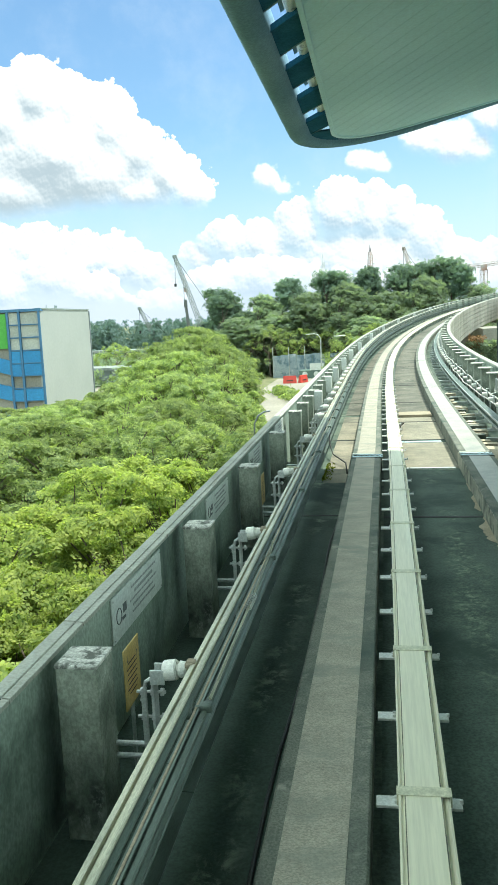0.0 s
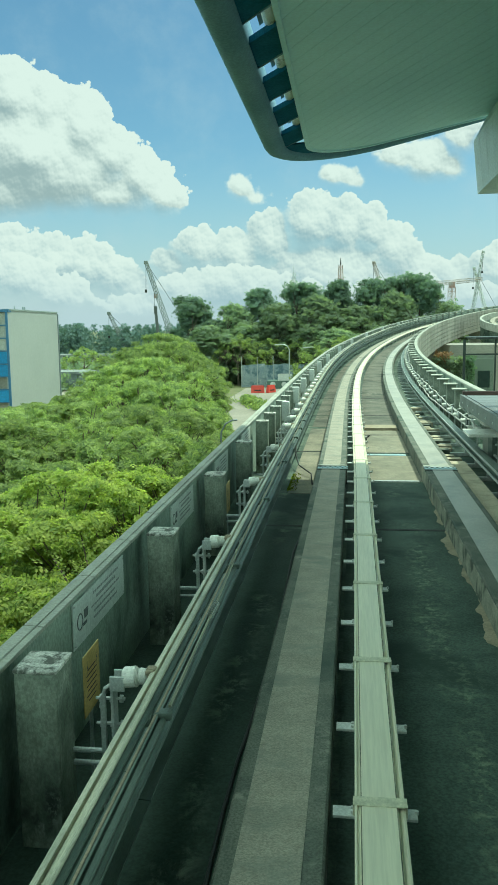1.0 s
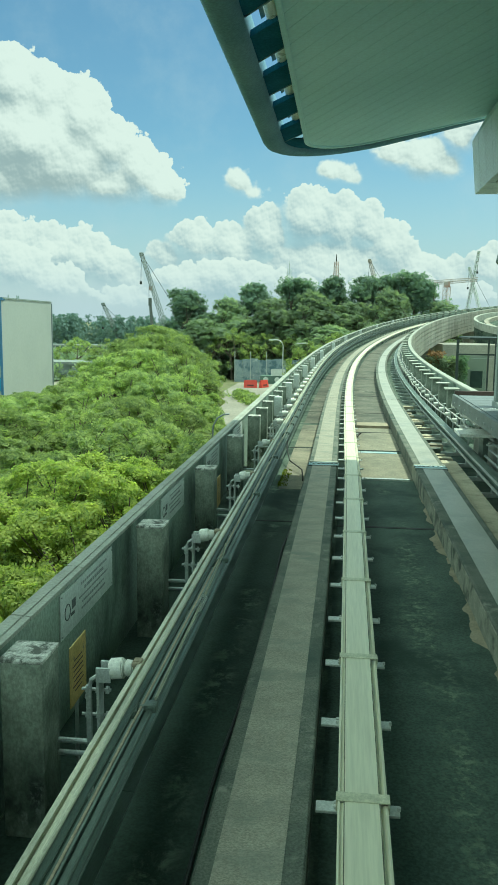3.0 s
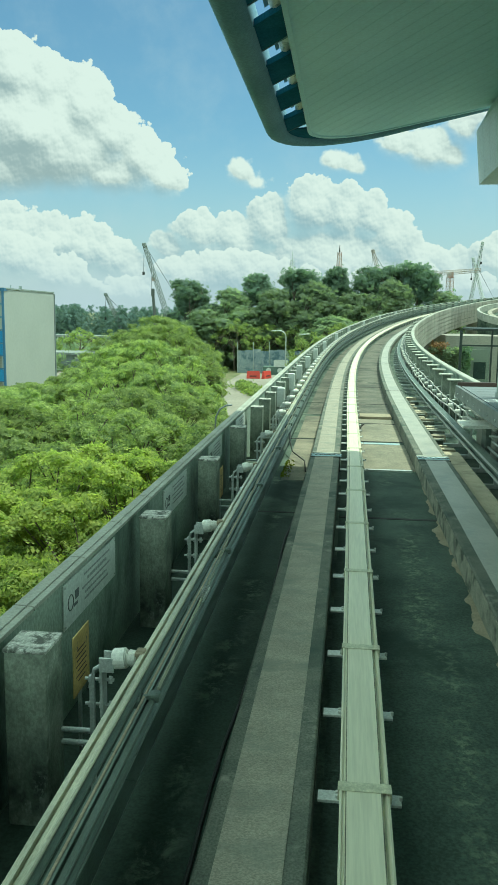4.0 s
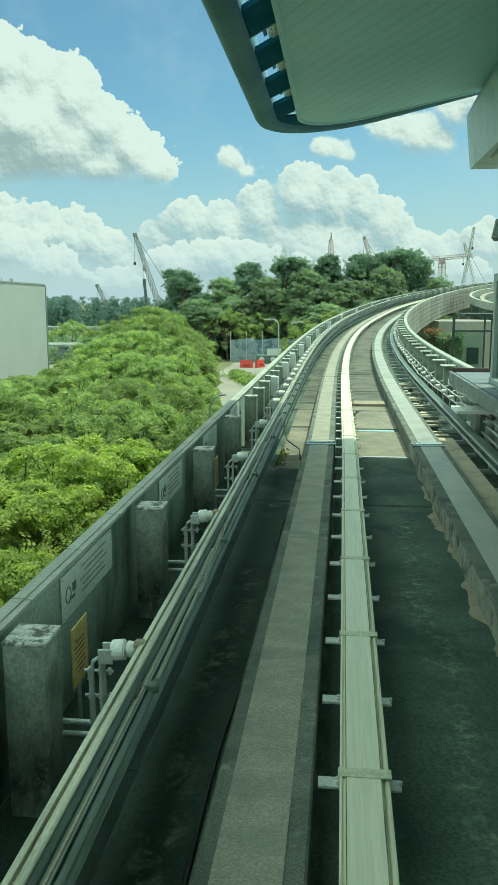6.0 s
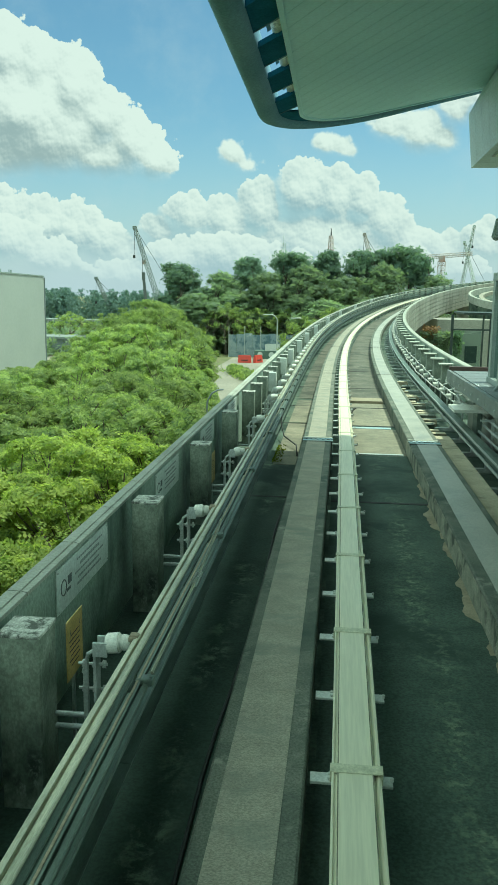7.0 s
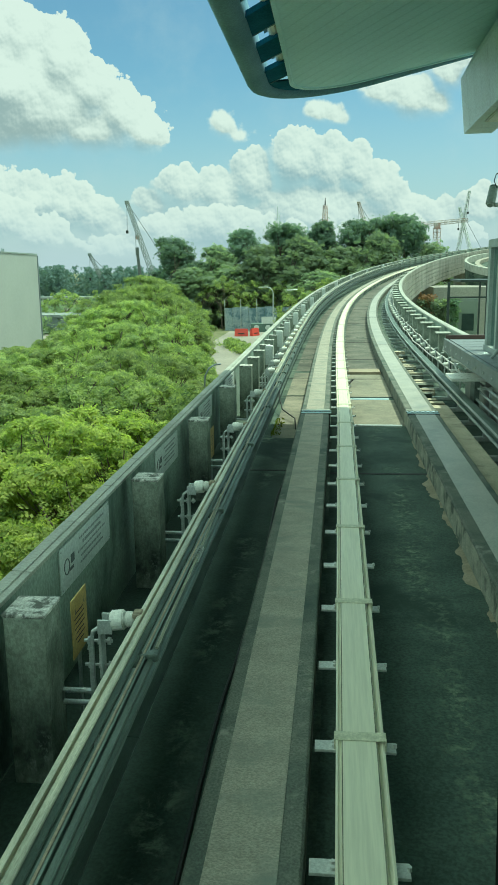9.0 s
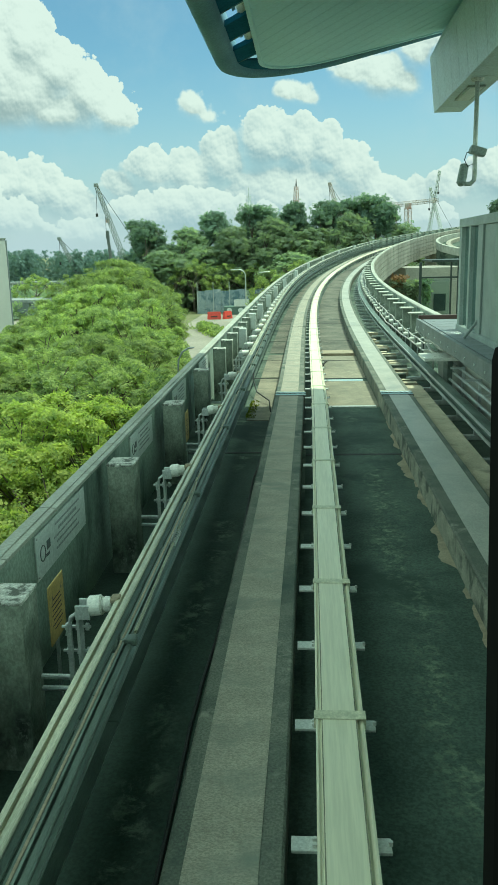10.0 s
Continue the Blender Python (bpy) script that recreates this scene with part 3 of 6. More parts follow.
# plinths with their running strips
for name, x0, x1, r0, r1 in (("plinth_left", -0.235, 0.325, -0.14, 0.21), ("plinth_right", 1.86, 2.45, 1.99, 2.36)):
    pl = tagged(part(name, swept(rect(x0, x1, DECK_Z, 0.0, 0.015), -40, END), M_PLINTH), "raised concrete track plinth with a pale running strip", "plinth", kind="structure")
    part("running_strip", swept(rect(r0, r1, -0.01, 0.005), -40, END), M_STRIP if x0 < 0 else M_STRIP_R, pl, "pale worn running strip")
    for js, w in ((15.25, 0.035), (15.7, 0.09), (29.5, 0.03), (43.0, 0.03), (57.0, 0.03), (71.0, 0.03), (85, 0.03)):
        part("joint", swept(rect(x0 - 0.004, x1 + 0.004, DECK_Z + 0.02, 0.008), js, js + w, 1), M_GROOVE if w < 0.08 else M_CAP, pl)
# inner face of the right kerb, and dirty deck sheets in a shade-dark tone
plinth_r = bpy.data.objects["plinth_right"]
# thin added overlay: paler colour makes this side of the plinth look lit
part("kerb_face", swept(rect(1.848, 1.858, DECK_Z + 0.01, -0.03), -40, 15.9, 1.0), M_KERB, plinth_r, "stained kerb face in a pale, lit tone")
tagged(part("silted_deck", swept(rect(-1.58, -0.245, DECK_Z - 0.01, DECK_Z + 0.004), -20, 11.72, 1.0), M_DECK_L), "concrete channel toned dark as if shaded, with a pale dirt trail", "channel", kind="structure")
for a, b in ((-20, 11.73), (11.83, 15.5)):
    tagged(part("crusted_deck", swept(rect(0.36, 1.846, DECK_Z - 0.01, DECK_Z + 0.004), a, b, 1.0), M_DECK_R), "stained concrete deck toned dark for the roof's shade, with pale crusts", "deck", kind="structure")
# ledge on the outside of the right plinth
tagged(part("ledge", swept(rect(2.47, 2.84, DECK_Z, -0.1, 0.02), -40, 17.0, 1.0, 0.004), M_LEDGE), "low sandy concrete ledge beside the plinth", "ledge", kind="structure")
# short blocks between the right plinth and its guide rail
rnd = random.Random(23)
a = 17.2
for q in range(20):
    w = rnd.uniform(0.26, 0.5)
    part("block", swept(rect(2.462, 2.46 + w, DECK_Z, -0.12 - rnd.uniform(0, 0.1), 0.015), a, a + rnd.uniform(0.16, 0.34), 0.4), M_LEDGE if q % 3 else M_PLINTH, viaduct)
    a += rnd.uniform(0.42, 0.85)
# joints of the deck
for a in (11.75, 19.3, 22.6, 27.5, 33.5, 43.0, 53.0, 63.0, 73.0):
    part("joint", swept(rect(0.36, 1.85, DECK_Z - 0.01, DECK_Z + 0.006), a, a + 0.08, 1), M_GROOVE, viaduct)
    part("joint", swept(rect(-1.59, -0.24, DECK_Z - 0.01, DECK_Z + 0.006), a + 0.15, a + 0.21, 1), M_GROOVE, viaduct)

# ---------------------------------------------------------------- centre guide beam: cover lengths, clips and brackets
beam = tagged(empty("guide_beam"), "long pale cream metal cover of the centre beam, on bracket plates", "guide beam")
B0, B1 = 0.462, 0.742
profile = [(B0, 0.02), (B1, 0.02), (B1, 0.06), (B1 - 0.012, 0.066), (B1 - 0.028, 0.05), (B1 - 0.04, 0.05), (B1 - 0.044, 0.078),
           (B0 + 0.034, 0.078), (B0 + 0.03, 0.066), (B0 + 0.018, 0.066), (B0 + 0.012, 0.08), (B0, 0.08)]
s = -2.0
while s < 120:
    cover = part("cover", swept(profile, s + 0.004, s + 1.996, 1.0), M_BEAM, beam)
    if s < 60:
        part("seam", swept(rect(B0 + 0.0335, B0 + 0.039, 0.07, 0.0795), s + 0.03, s + 1.97, 1.0), M_DIRT, cover, "dirty seam")
        part("seam", swept(rect(B1 - 0.050, B1 - 0.0435, 0.07, 0.0795), s + 0.03, s + 1.97, 1.0), M_DIRT, cover, "dirty seam")
    s += 2.0
bm = bmesh.new()
add_box(bm, (-0.165, -0.045, 0.064), (0.130, 0.045, 0.072), bevel=0.003)
add_box(bm, (0.123, -0.045, 0.0), (0.133, 0.045, 0.071))
add_box(bm, (-0.168, -0.045, 0.0), (-0.158, 0.045, 0.071))
clip_mesh = finish(bm, "clip", M_CLIP)
bm = bmesh.new()
add_box(bm, (-0.28, -0.05, 0.0), (0.19, 0.05, 0.018), bevel=0.004)
add_box(bm, (-0.12, -0.03, -0.3), (-0.09, 0.03, 0.0))
add_box(bm, (0.09, -0.03, -0.3), (0.12, 0.03, 0.0))
add_rod(bm, (-0.17, 0.02, 0.018), (-0.17, 0.02, 0.035), 0.012, n=6)
add_rod(bm, (-0.17, -0.02, 0.018), (-0.17, -0.02, 0.035), 0.012, n=6)
add_rod(bm, (0.185, 0.0, 0.018), (0.185, 0.0, 0.04), 0.012, n=6)
bracket_mesh = finish(bm, "bracket", M_PLATE)
for i in range(-2, 112):
    y = 4.0 + i
    part("bracket", bracket_mesh, None, beam, at=spot(y, 0.62, 0.0))
    if i % 2 == 0:
        part("clip", clip_mesh, None, beam, at=spot(y, 0.62, 0.012))

# ---------------------------------------------------------------- power rails and guide rails on the left
RAIL_X = -0.70
power = tagged(empty("power_rail"), "aluminium power rails one above the other on white insulators", "power rail")
head_prof = [(-0.044, 0.700), (-0.026, 0.690), (0.006, 0.690), (0.034, 0.700), (0.036, 0.712), (0.030, 0.719), (0.004, 0.722), (0.000, 0.702), (-0.012, 0.702), (-0.016, 0.722), (-0.040, 0.722), (-0.044, 0.718)]
web_prof = [(-0.034, 0.60), (0.022, 0.60), (0.022, 0.612), (0.003, 0.625), (0.003, 0.688), (-0.023, 0.688), (-0.023, 0.625), (-0.034, 0.612)]
for nm, drop in (("upper_rail", 0.0), ("lower_rail", 0.30)):
    s = -3.0
    while s < 150:
        e = s + 9.3 if s < 60 else s + 30
        # upper head is pale; lower head and both webs take the darker steel colour
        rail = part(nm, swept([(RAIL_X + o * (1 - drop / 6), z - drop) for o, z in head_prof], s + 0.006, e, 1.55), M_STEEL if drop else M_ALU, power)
        part("web", swept([(RAIL_X + o, z - drop) for o, z in web_prof], s + 0.006, e, 1.55), M_STEEL, rail, "dark grey-green web")
        if drop:
            part("contact_strip", swept([(RAIL_X + o, z - drop) for o, z in ((-0.043, 0.7225), (-0.030, 0.7225), (-0.030, 0.727), (-0.043, 0.727))], s + 0.006, e, 1.55), M_PATCH, rail, "thin sandy-coloured contact strip")
        s = e
guide = tagged(empty("guide_rail"), "grey steel guide rail running along the side of the track", "guide rail", "guide rails")
h_prof = [(-0.075, 0.0), (0.075, 0.0), (0.075, 0.012), (0.006, 0.016), (0.006, 0.17), (0.075, 0.174), (0.075, 0.186), (-0.075, 0.186), (-0.075, 0.174), (-0.006, 0.17), (-0.006, 0.016), (-0.075, 0.012)]
for q in range(17):
    part("rail", swept([(-0.80 + o, 0.0 + z) for o, z in h_prof], -5 + q * 9.0, 3.99 + q * 9.0, 1.5), M_STEEL, guide)
rod_pts = [on_track(4.25, -0.655, 0.47), on_track(5.2, -0.655, 0.49), on_track(5.85, -0.655, 0.50)]
stay = tagged(empty("rail_stay"), "thin metal stay with a spring between the power rails", "stay")
part("stay_rod", tube(rod_pts, 0.010, 6), M_ALU, stay)
coil = [on_track(5.72 + 0.013 * k / 2, -0.655 + 0.026 * math.cos(k * 0.9), 0.50 + 0.026 * math.sin(k * 0.9)) for k in range(48)]
part("spring", tube(coil, 0.006, 5), M_GALV, stay)
part("stay_rod", tube([on_track(6.0, -0.655, 0.505), on_track(7.1, -0.655, 0.56), on_track(7.3, -0.66, 0.60)], 0.010, 6), M_ALU, stay)

# ---------------------------------------------------------------- wall posts, rail supports, notices on the left
POST0, PITCH = 4.08, 3.12


def make_post():
    th = tagged(empty("wall_post"), "square weathered concrete post with a pale blotched top", "post", "posts along the parapet wall")
    bm = bmesh.new()
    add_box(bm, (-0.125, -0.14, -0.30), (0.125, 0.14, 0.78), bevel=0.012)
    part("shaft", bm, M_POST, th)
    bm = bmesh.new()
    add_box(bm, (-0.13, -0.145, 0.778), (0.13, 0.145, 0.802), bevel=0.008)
    part("top", bm, M_POST_TOP, th, "blotched pale top")
    return th


def make_support():
    """Rail support: legs, clamp plates, arms and two insulators. x = 0 at the rail."""
    th = tagged(empty("rail_support"), "galvanised rail support with a white ceramic insulator", "rail support", "supports of the power rail")
    bm = bmesh.new()
    add_box(bm, (-0.36, -0.03, -0.30), (-0.33, 0.0, 0.56), bevel=0.003)
    add_box(bm, (-0.38, -0.05, -0.30), (-0.26, 0.05, -0.288))
    part("leg", bm, M_GALV, th)
    for z in (0.12, 0.20):
        part("tie_rod", rod((-0.56, -0.015, z), (-0.30, -0.015, z), 0.017, n=10), M_GALV, th)
    bm = bmesh.new()
    add_box(bm, (-0.29, -0.05, 0.30), (-0.272, 0.05, 0.62), bevel=0.004)
    add_box(bm, (-0.29, -0.06, 0.60), (-0.20, -0.045, 0.69), bevel=0.004)
    add_box(bm, (-0.29, 0.045, 0.60), (-0.20, 0.06, 0.69), bevel=0.004)
    part("clamp_plate", bm, M_GALV, th)
    for z in (0.36, 0.52):
        bm = bmesh.new()
        add_rod(bm, (-0.40, 0.02, z), (-0.22, 0.02, z), 0.011, n=6)
        for x in (-0.375, -0.31, -0.25):
            add_rod(bm, (x, 0.02, z), (x + 0.018, 0.02, z), 0.026, n=6)
        part("bolt", bm, M_GALV, th)
    part("strut", tube([(-0.36, -0.02, 0.48), (-0.33, -0.02, 0.60), (-0.27, -0.02, 0.64), (-0.22, 0.0, 0.66)], 0.012, 6), M_GALV, th)
    bm = bmesh.new()
    add_rod(bm, (-0.215, 0, 0.665), (-0.13, 0, 0.675), 0.062, 0.062, n=18)
    add_rod(bm, (-0.132, 0, 0.675), (-0.118, 0, 0.676), 0.05, 0.05, n=18)
    add_rod(bm, (-0.12, 0, 0.676), (-0.07, 0, 0.68), 0.052, 0.042, n=18)
    bmesh.ops.bevel(bm, geom=[e for e in bm.edges if len(e.link_faces) == 2 and e.calc_face_angle(0) > 1.0], offset=0.008, segments=2, affect="EDGES")
    part("insulator", bm, M_CERAMIC, th, "white ceramic insulator", smooth_faces=False)
    bm = bmesh.new()
    add_box(bm, (-0.075, -0.03, 0.65), (-0.02, 0.03, 0.735), bevel=0.01)
    add_box(bm, (-0.075, -0.045, 0.70), (-0.03, 0.045, 0.728), bevel=0.006)
    part("rail_clamp", bm, M_PATCH, th, "brownish cast rail clamp")
    bm = bmesh.new()
    add_rod(bm, (-0.17, 0.04, 0.385), (-0.055, 0.04, 0.395), 0.052, 0.05, n=14)
    add_rod(bm, (-0.06, 0.04, 0.395), (0.05, 0.04, 0.42), 0.03, n=10)
    add_box(bm, (-0.02, 0.0, 0.40), (0.06, 0.08, 0.445), bevel=0.01)
    part("lower_insulator", bm, M_STEEL, th, "dark grey lower insulator")
    return th


post = make_post()
post.matrix_basis = spot(POST0, -1.365, 0)
support = make_support()
support.matrix_basis = spot(POST0 + 0.12, RAIL_X, 0)
for i in range(-1, 47):
    if i == 0:
        continue
    a = POST0 + i * PITCH
    copy_thing(post, spot(a, -1.365 + 0.012 * math.sin(i * 7.3), 0.012 * math.sin(i * 3.1)) @ Matrix.Rotation(0.02 * math.sin(i * 5.1), 4, "Z"))
    if a < 95:
        copy_thing(support, spot(a + 0.12, RAIL_X, 0))
# the closer posts and supports further on along the bend
for i in range(28):
    a = POST0 + (4.5 + i) * PITCH
    copy_thing(post, spot(a, -1.365, 0.0))
    copy_thing(support, spot(a + 0.12, RAIL_X, 0))


def make_notice():
    th = tagged(empty("notice_plate"), "pale grey notice plate with printed lines, fixed to the parapet", "notice", "notices on the parapet")
    part("plate", boxed((0, -0.68, -0.175), (0.012, 0.68, 0.175), 0.004), M_SIGN, th)
    # unreadable lines, a round symbol and a figure-less pictogram box
    rows = [(0.115, -0.2, 0.5, 0.018), (0.065, -0.12, 0.40, 0.026), (0.015, -0.25, 0.52, 0.016), (-0.035, -0.18, 0.40, 0.018), (-0.085, -0.2, 0.45, 0.018)]
    rnd = random.Random(3)
    for z, y0, y1, h in rows:
        bm = bmesh.new()
        y = y0
        while y < y1:
            w = rnd.uniform(0.02, 0.06)
            add_box(bm, (0.012, y, z - h / 2), (0.0135, min(y + w, y1), z + h / 2))
            y += w + 0.012
        part("line_of_print", bm, M_PRINT, th)
    ring = [(0.0125, -0.53 + 0.06 * math.cos(a), 0.0 + 0.06 * math.sin(a)) for a in [2 * math.pi * k / 20 for k in range(21)]]
    sub = tube(ring, 0.005, 5)
    part("ring_mark", sub, M_INK, th)
    bm = bmesh.new()
    add_box(bm, (0.012, -0.43, -0.01), (0.0135, -0.34, 0.06))
    add_box(bm, (0.012, -0.46, -0.06), (0.0135, -0.37, -0.035))
    part("symbol", bm, M_INK, th)
    bm = bmesh.new()
    for y in (-0.65, 0.65):
        for z in (-0.15, 0.15):
            add_rod(bm, (0.012, y, z), (0.018, y, z), 0.008, n=6)
    part("screw", bm, M_GALV, th)
    return th


notice = make_notice()
notice.matrix_basis = spot(5.9, -1.593, 0.555)
for i in (1, 2, 3):
    copy_thing(notice, spot(9.25 if i == 1 else 6.1 + PITCH * i, -1.593, 0.545))


def make_warning():
    th = tagged(empty("warning_plate"), "faded yellow warning plate on a thin stake", "sign", "yellow warning plates")
    part("plate", boxed((-0.004, -0.165, 0.10), (0.004, 0.165, 0.52), 0.003), M_YELLOW, th)
    bm = bmesh.new()
    for z, w in ((0.40, 0.07), (0.365, 0.09), (0.33, 0.08), (0.295, 0.09), (0.26, 0.07), (0.225, 0.09), (0.19, 0.06)):
        add_box(bm, (0.004, -w * 1.3, z - 0.004), (0.0055, w * 1.1, z + 0.004))
    part("print", bm, M_BROWN, th)
    bm = bmesh.new()
    for y in (-0.095, 0.10):
        vs = [bm.verts.new((0.0056, y + a, z)) for a, z in ((0.01, 0.47), (-0.012, 0.415), (0.002, 0.418), (-0.008, 0.37), (0.014, 0.43), (0.0, 0.427))]
        bm.faces.new(vs)
    part("flash_mark", bm, M_INK, th)
    part("stake", boxed((-0.02, -0.02, -0.39), (-0.005, 0.02, 0.45)), M_GALV, th)
    return th


warning = make_warning()
warning.matrix_basis = spot(4.75, -1.30, 0.09)
copy_thing(warning, spot(POST0 + 0.55 + 2 * PITCH, -1.27, 0.05))


def make_cabinet():
    th = tagged(empty("junction_box"), "light grey metal junction box on a bracket", "junction box", "boxes along the parapet")
    part("body", boxed((-0.09, -0.13, 0.32), (0.09, 0.13, 0.80), 0.012), M_BOX, th)
    door = part("door", boxed((0.09, -0.115, 0.34), (0.102, 0.115, 0.78), 0.006), M_BOX, th)
    part("latch", boxed((0.102, 0.07, 0.54), (0.118, 0.09, 0.60), 0.004), M_GALV, door)
    bm = bmesh.new()
    add_box(bm, (-0.03, -0.03, -0.30), (0.03, 0.03, 0.33))
    part("stand", bm, M_GALV, th)
    part("conduit", tube([(0.02, 0.06, 0.33), (0.03, 0.07, 0.1), (0.12, 0.08, -0.1), (0.2, 0.1, -0.29)], 0.018, 6), M_HOSE, th)
    return th


cab = make_cabinet()
cab.matrix_basis = spot(20.4, -1.18, 0.05)
for a in (24.4, 28.2, 33.5, 39.0, 46.0, 55.0, 64.0, 73.5, 83.0, 92.0, 102.0):
    copy_thing(cab, spot(a, -1.18, 0.12))

# ---------------------------------------------------------------- right side: guide rail, supports, posts, cables
guide_r = tagged(empty("guide_rail"), "grey steel guide rail on the platform side of the track", "guide rail", "guide rails")
for q in range(17):
    part("rail", swept([(2.99 + o, 0.06 + z) for o, z in h_prof], -5 + q * 9.0, 3.99 + q * 9.0, 1.5), M_STEEL, guide_r)
    for z in (0.06, 0.205):
        part("wear_plate", swept(rect(2.90, 2.925, z, z + 0.04), -5 + q * 9.0, 3.99 + q * 9.0, 1.5), M_GALV, guide_r)
bm = bmesh.new()
add_box(bm, (-0.30, -0.06, -0.30), (0.35, 0.06, -0.22), bevel=0.01)
add_box(bm, (0.12, -0.04, -0.23), (0.20, 0.04, 0.10), bevel=0.005)
add_box(bm, (0.02, -0.035, 0.04), (0.25, 0.035, 0.06))
foot_mesh = finish(bm, "foot", M_GALV)
for i in range(72):
    part("foot", foot_mesh, None, guide_r, at=spot(5.0 + i * 1.55, 2.97, 0.0))


def make_side_post():
    th = tagged(empty("wall_post"), "dark square concrete post with a pale flat top", "post", "posts inside the bend")
    part("shaft", boxed((-0.13, -0.17, -0.30), (0.13, 0.17, 0.92), 0.012), M_POST, th)
    part("top", boxed((-0.21, -0.22, 0.92), (0.19, 0.22, 0.955), 0.006), M_CAP, th, "pale flat top")
    return th


side = make_side_post()
side.matrix_basis = spot(23.2, 3.5, 0)
for i in range(1, 40):
    copy_thing(side, spot(23.2 + i * 2.1, 3.5, 0))


def make_side_support():
    th = tagged(empty("rail_support"), "galvanised bracket with a pale insulator beside the rail", "rail support", "supports inside the bend")
    bm = bmesh.new()
    add_box(bm, (0.10, -0.02, -0.30), (0.13, 0.02, 0.45))
    add_box(bm, (0.02, -0.05, 0.30), (0.05, 0.05, 0.50))
    part("leg", bm, M_GALV, th)
    bm = bmesh.new()
    add_rod(bm, (0.02, 0, 0.42), (-0.10, 0, 0.42), 0.055, 0.045, n=12)
    part("insulator", bm, M_CERAMIC, th, "pale insulator")
    part("arm", tube([(0.12, 0, 0.40), (0.3, 0, 0.45), (0.45, 0, 0.3)], 0.02, 6), M_GALV, th)
    return th


ss = make_side_support()
ss.matrix_basis = spot(18.6, 3.2, 0)
for i in range(1, 44):
    copy_thing(ss, spot(18.6 + i * 1.35, 3.2, 0))

# loose cables
def wander(s0, s1, off, z, amp, seed, step=0.6):
    rnd = random.Random(seed)
    o = 0.0
    pts = []
    for a in stations(s0, s1, step):
        o = o * 0.8 + rnd.uniform(-amp, amp)
        pts.append(on_track(a, off + o, z))
    return pts


tagged(part("ground_cable", tube(wander(2.0, 15.2, -0.31, DECK_Z + 0.015, 0.02, 4), 0.014, 6), M_CABLE, smooth_faces=True), "thin black cable lying along the plinth", "cable")
cable_end = [on_track(15.2, -0.33, DECK_Z + 0.015), on_track(15.9, -0.38, DECK_Z + 0.10), on_track(16.6, -0.62, DECK_Z + 0.16), on_track(17.2, -0.72, DECK_Z + 0.3), on_track(17.6, -0.74, 0.12)]
tagged(part("ground_cable", tube(cable_end, 0.014, 6), M_CABLE, smooth_faces=True), "black cable rising to the rail", "cable")
for q, (o, z) in enumerate(((3.28, -0.26), (3.36, -0.27), (3.44, -0.25), (3.2, 0.3), (3.3, 0.42))):
    tagged(part("cable", tube(wander(8 if z < 0 else 17.5, 60, o, z, 0.05, 20 + q, 0.8), 0.022, 6), M_HOSE if q != 1 else M_CABLE, smooth_faces=True), "cable run beside the guide rail", "cable", "cables beside the rail")
for q, (o, z) in enumerate(((-0.93, 0.60), (-0.99, 0.52), (-0.90, 0.40))):
    tagged(part("hose", tube(wander(22.5 + q, 46 - 3 * q, o, z, 0.03, 60 + q, 0.7), 0.03, 6), M_YHOSE, smooth_faces=True), "yellowed cream hose beside the power rail", "hose", "hoses beside the power rail")
tagged(part("beam_cable", tube([on_track(20.2, 0.80, -0.1), on_track(20.5, 0.9, -0.02), on_track(21.2, 0.97, -0.12), on_track(21.6, 0.9, -0.24), on_track(22.3, 0.84, -0.28)], 0.014, 6), M_CABLE, smooth_faces=True), "short looped black cable beside the beam", "cable")

# mortar, tape, channel covers on the deck
def kerb_mortar(s0, s1, depth, seed):
    """A ragged tongue of mortar with its straight side against the kerb."""
    n = max(8, int((s1 - s0) / 0.025))
    bm = bmesh.new()
    row = []
    for k in range(n + 1):
        f = k / n
        a = s0 + (s1 - s0) * f
        rough = 0.34 + 0.85 * noise.noise((a * 1.5, seed, 0)) + 0.28 * noise.noise((a * 4.5, seed, 3)) + 0.08 * noise.noise((a * 14.0, seed, 7))
        w = depth * math.sin(math.pi * min(1, 0.06 + f * 0.94)) ** 0.5 * max(0.0, rough) * 1.25
        w = max(w, 0.006)
        row.append([bm.verts.new(on_track(a, o, z)) for o, z in ((1.859, DECK_Z + 0.012), (1.859 - w * 0.93, DECK_Z + 0.008), (1.859 - w, DECK_Z - 0.002))])
    for p, q in zip(row, row[1:]):
        for k in range(2):
            bm.faces.new((p[k], p[k + 1], q[k + 1], q[k]))
    return tagged(part("mortar_patch", bm, M_PATCH), "ragged sandy mortar patch along the kerb", "mortar patch", "mortar along the kerb")


for q, (a, b, d) in enumerate(((4.2, 6.4, 0.17), (6.5, 8.7, 0.2), (8.8, 9.9, 0.15), (10.0, 11.9, 0.27), (12.1, 13.3, 0.12), (13.5, 14.6, 0.07))):
    kerb_mortar(a, b, d, 40 + q)
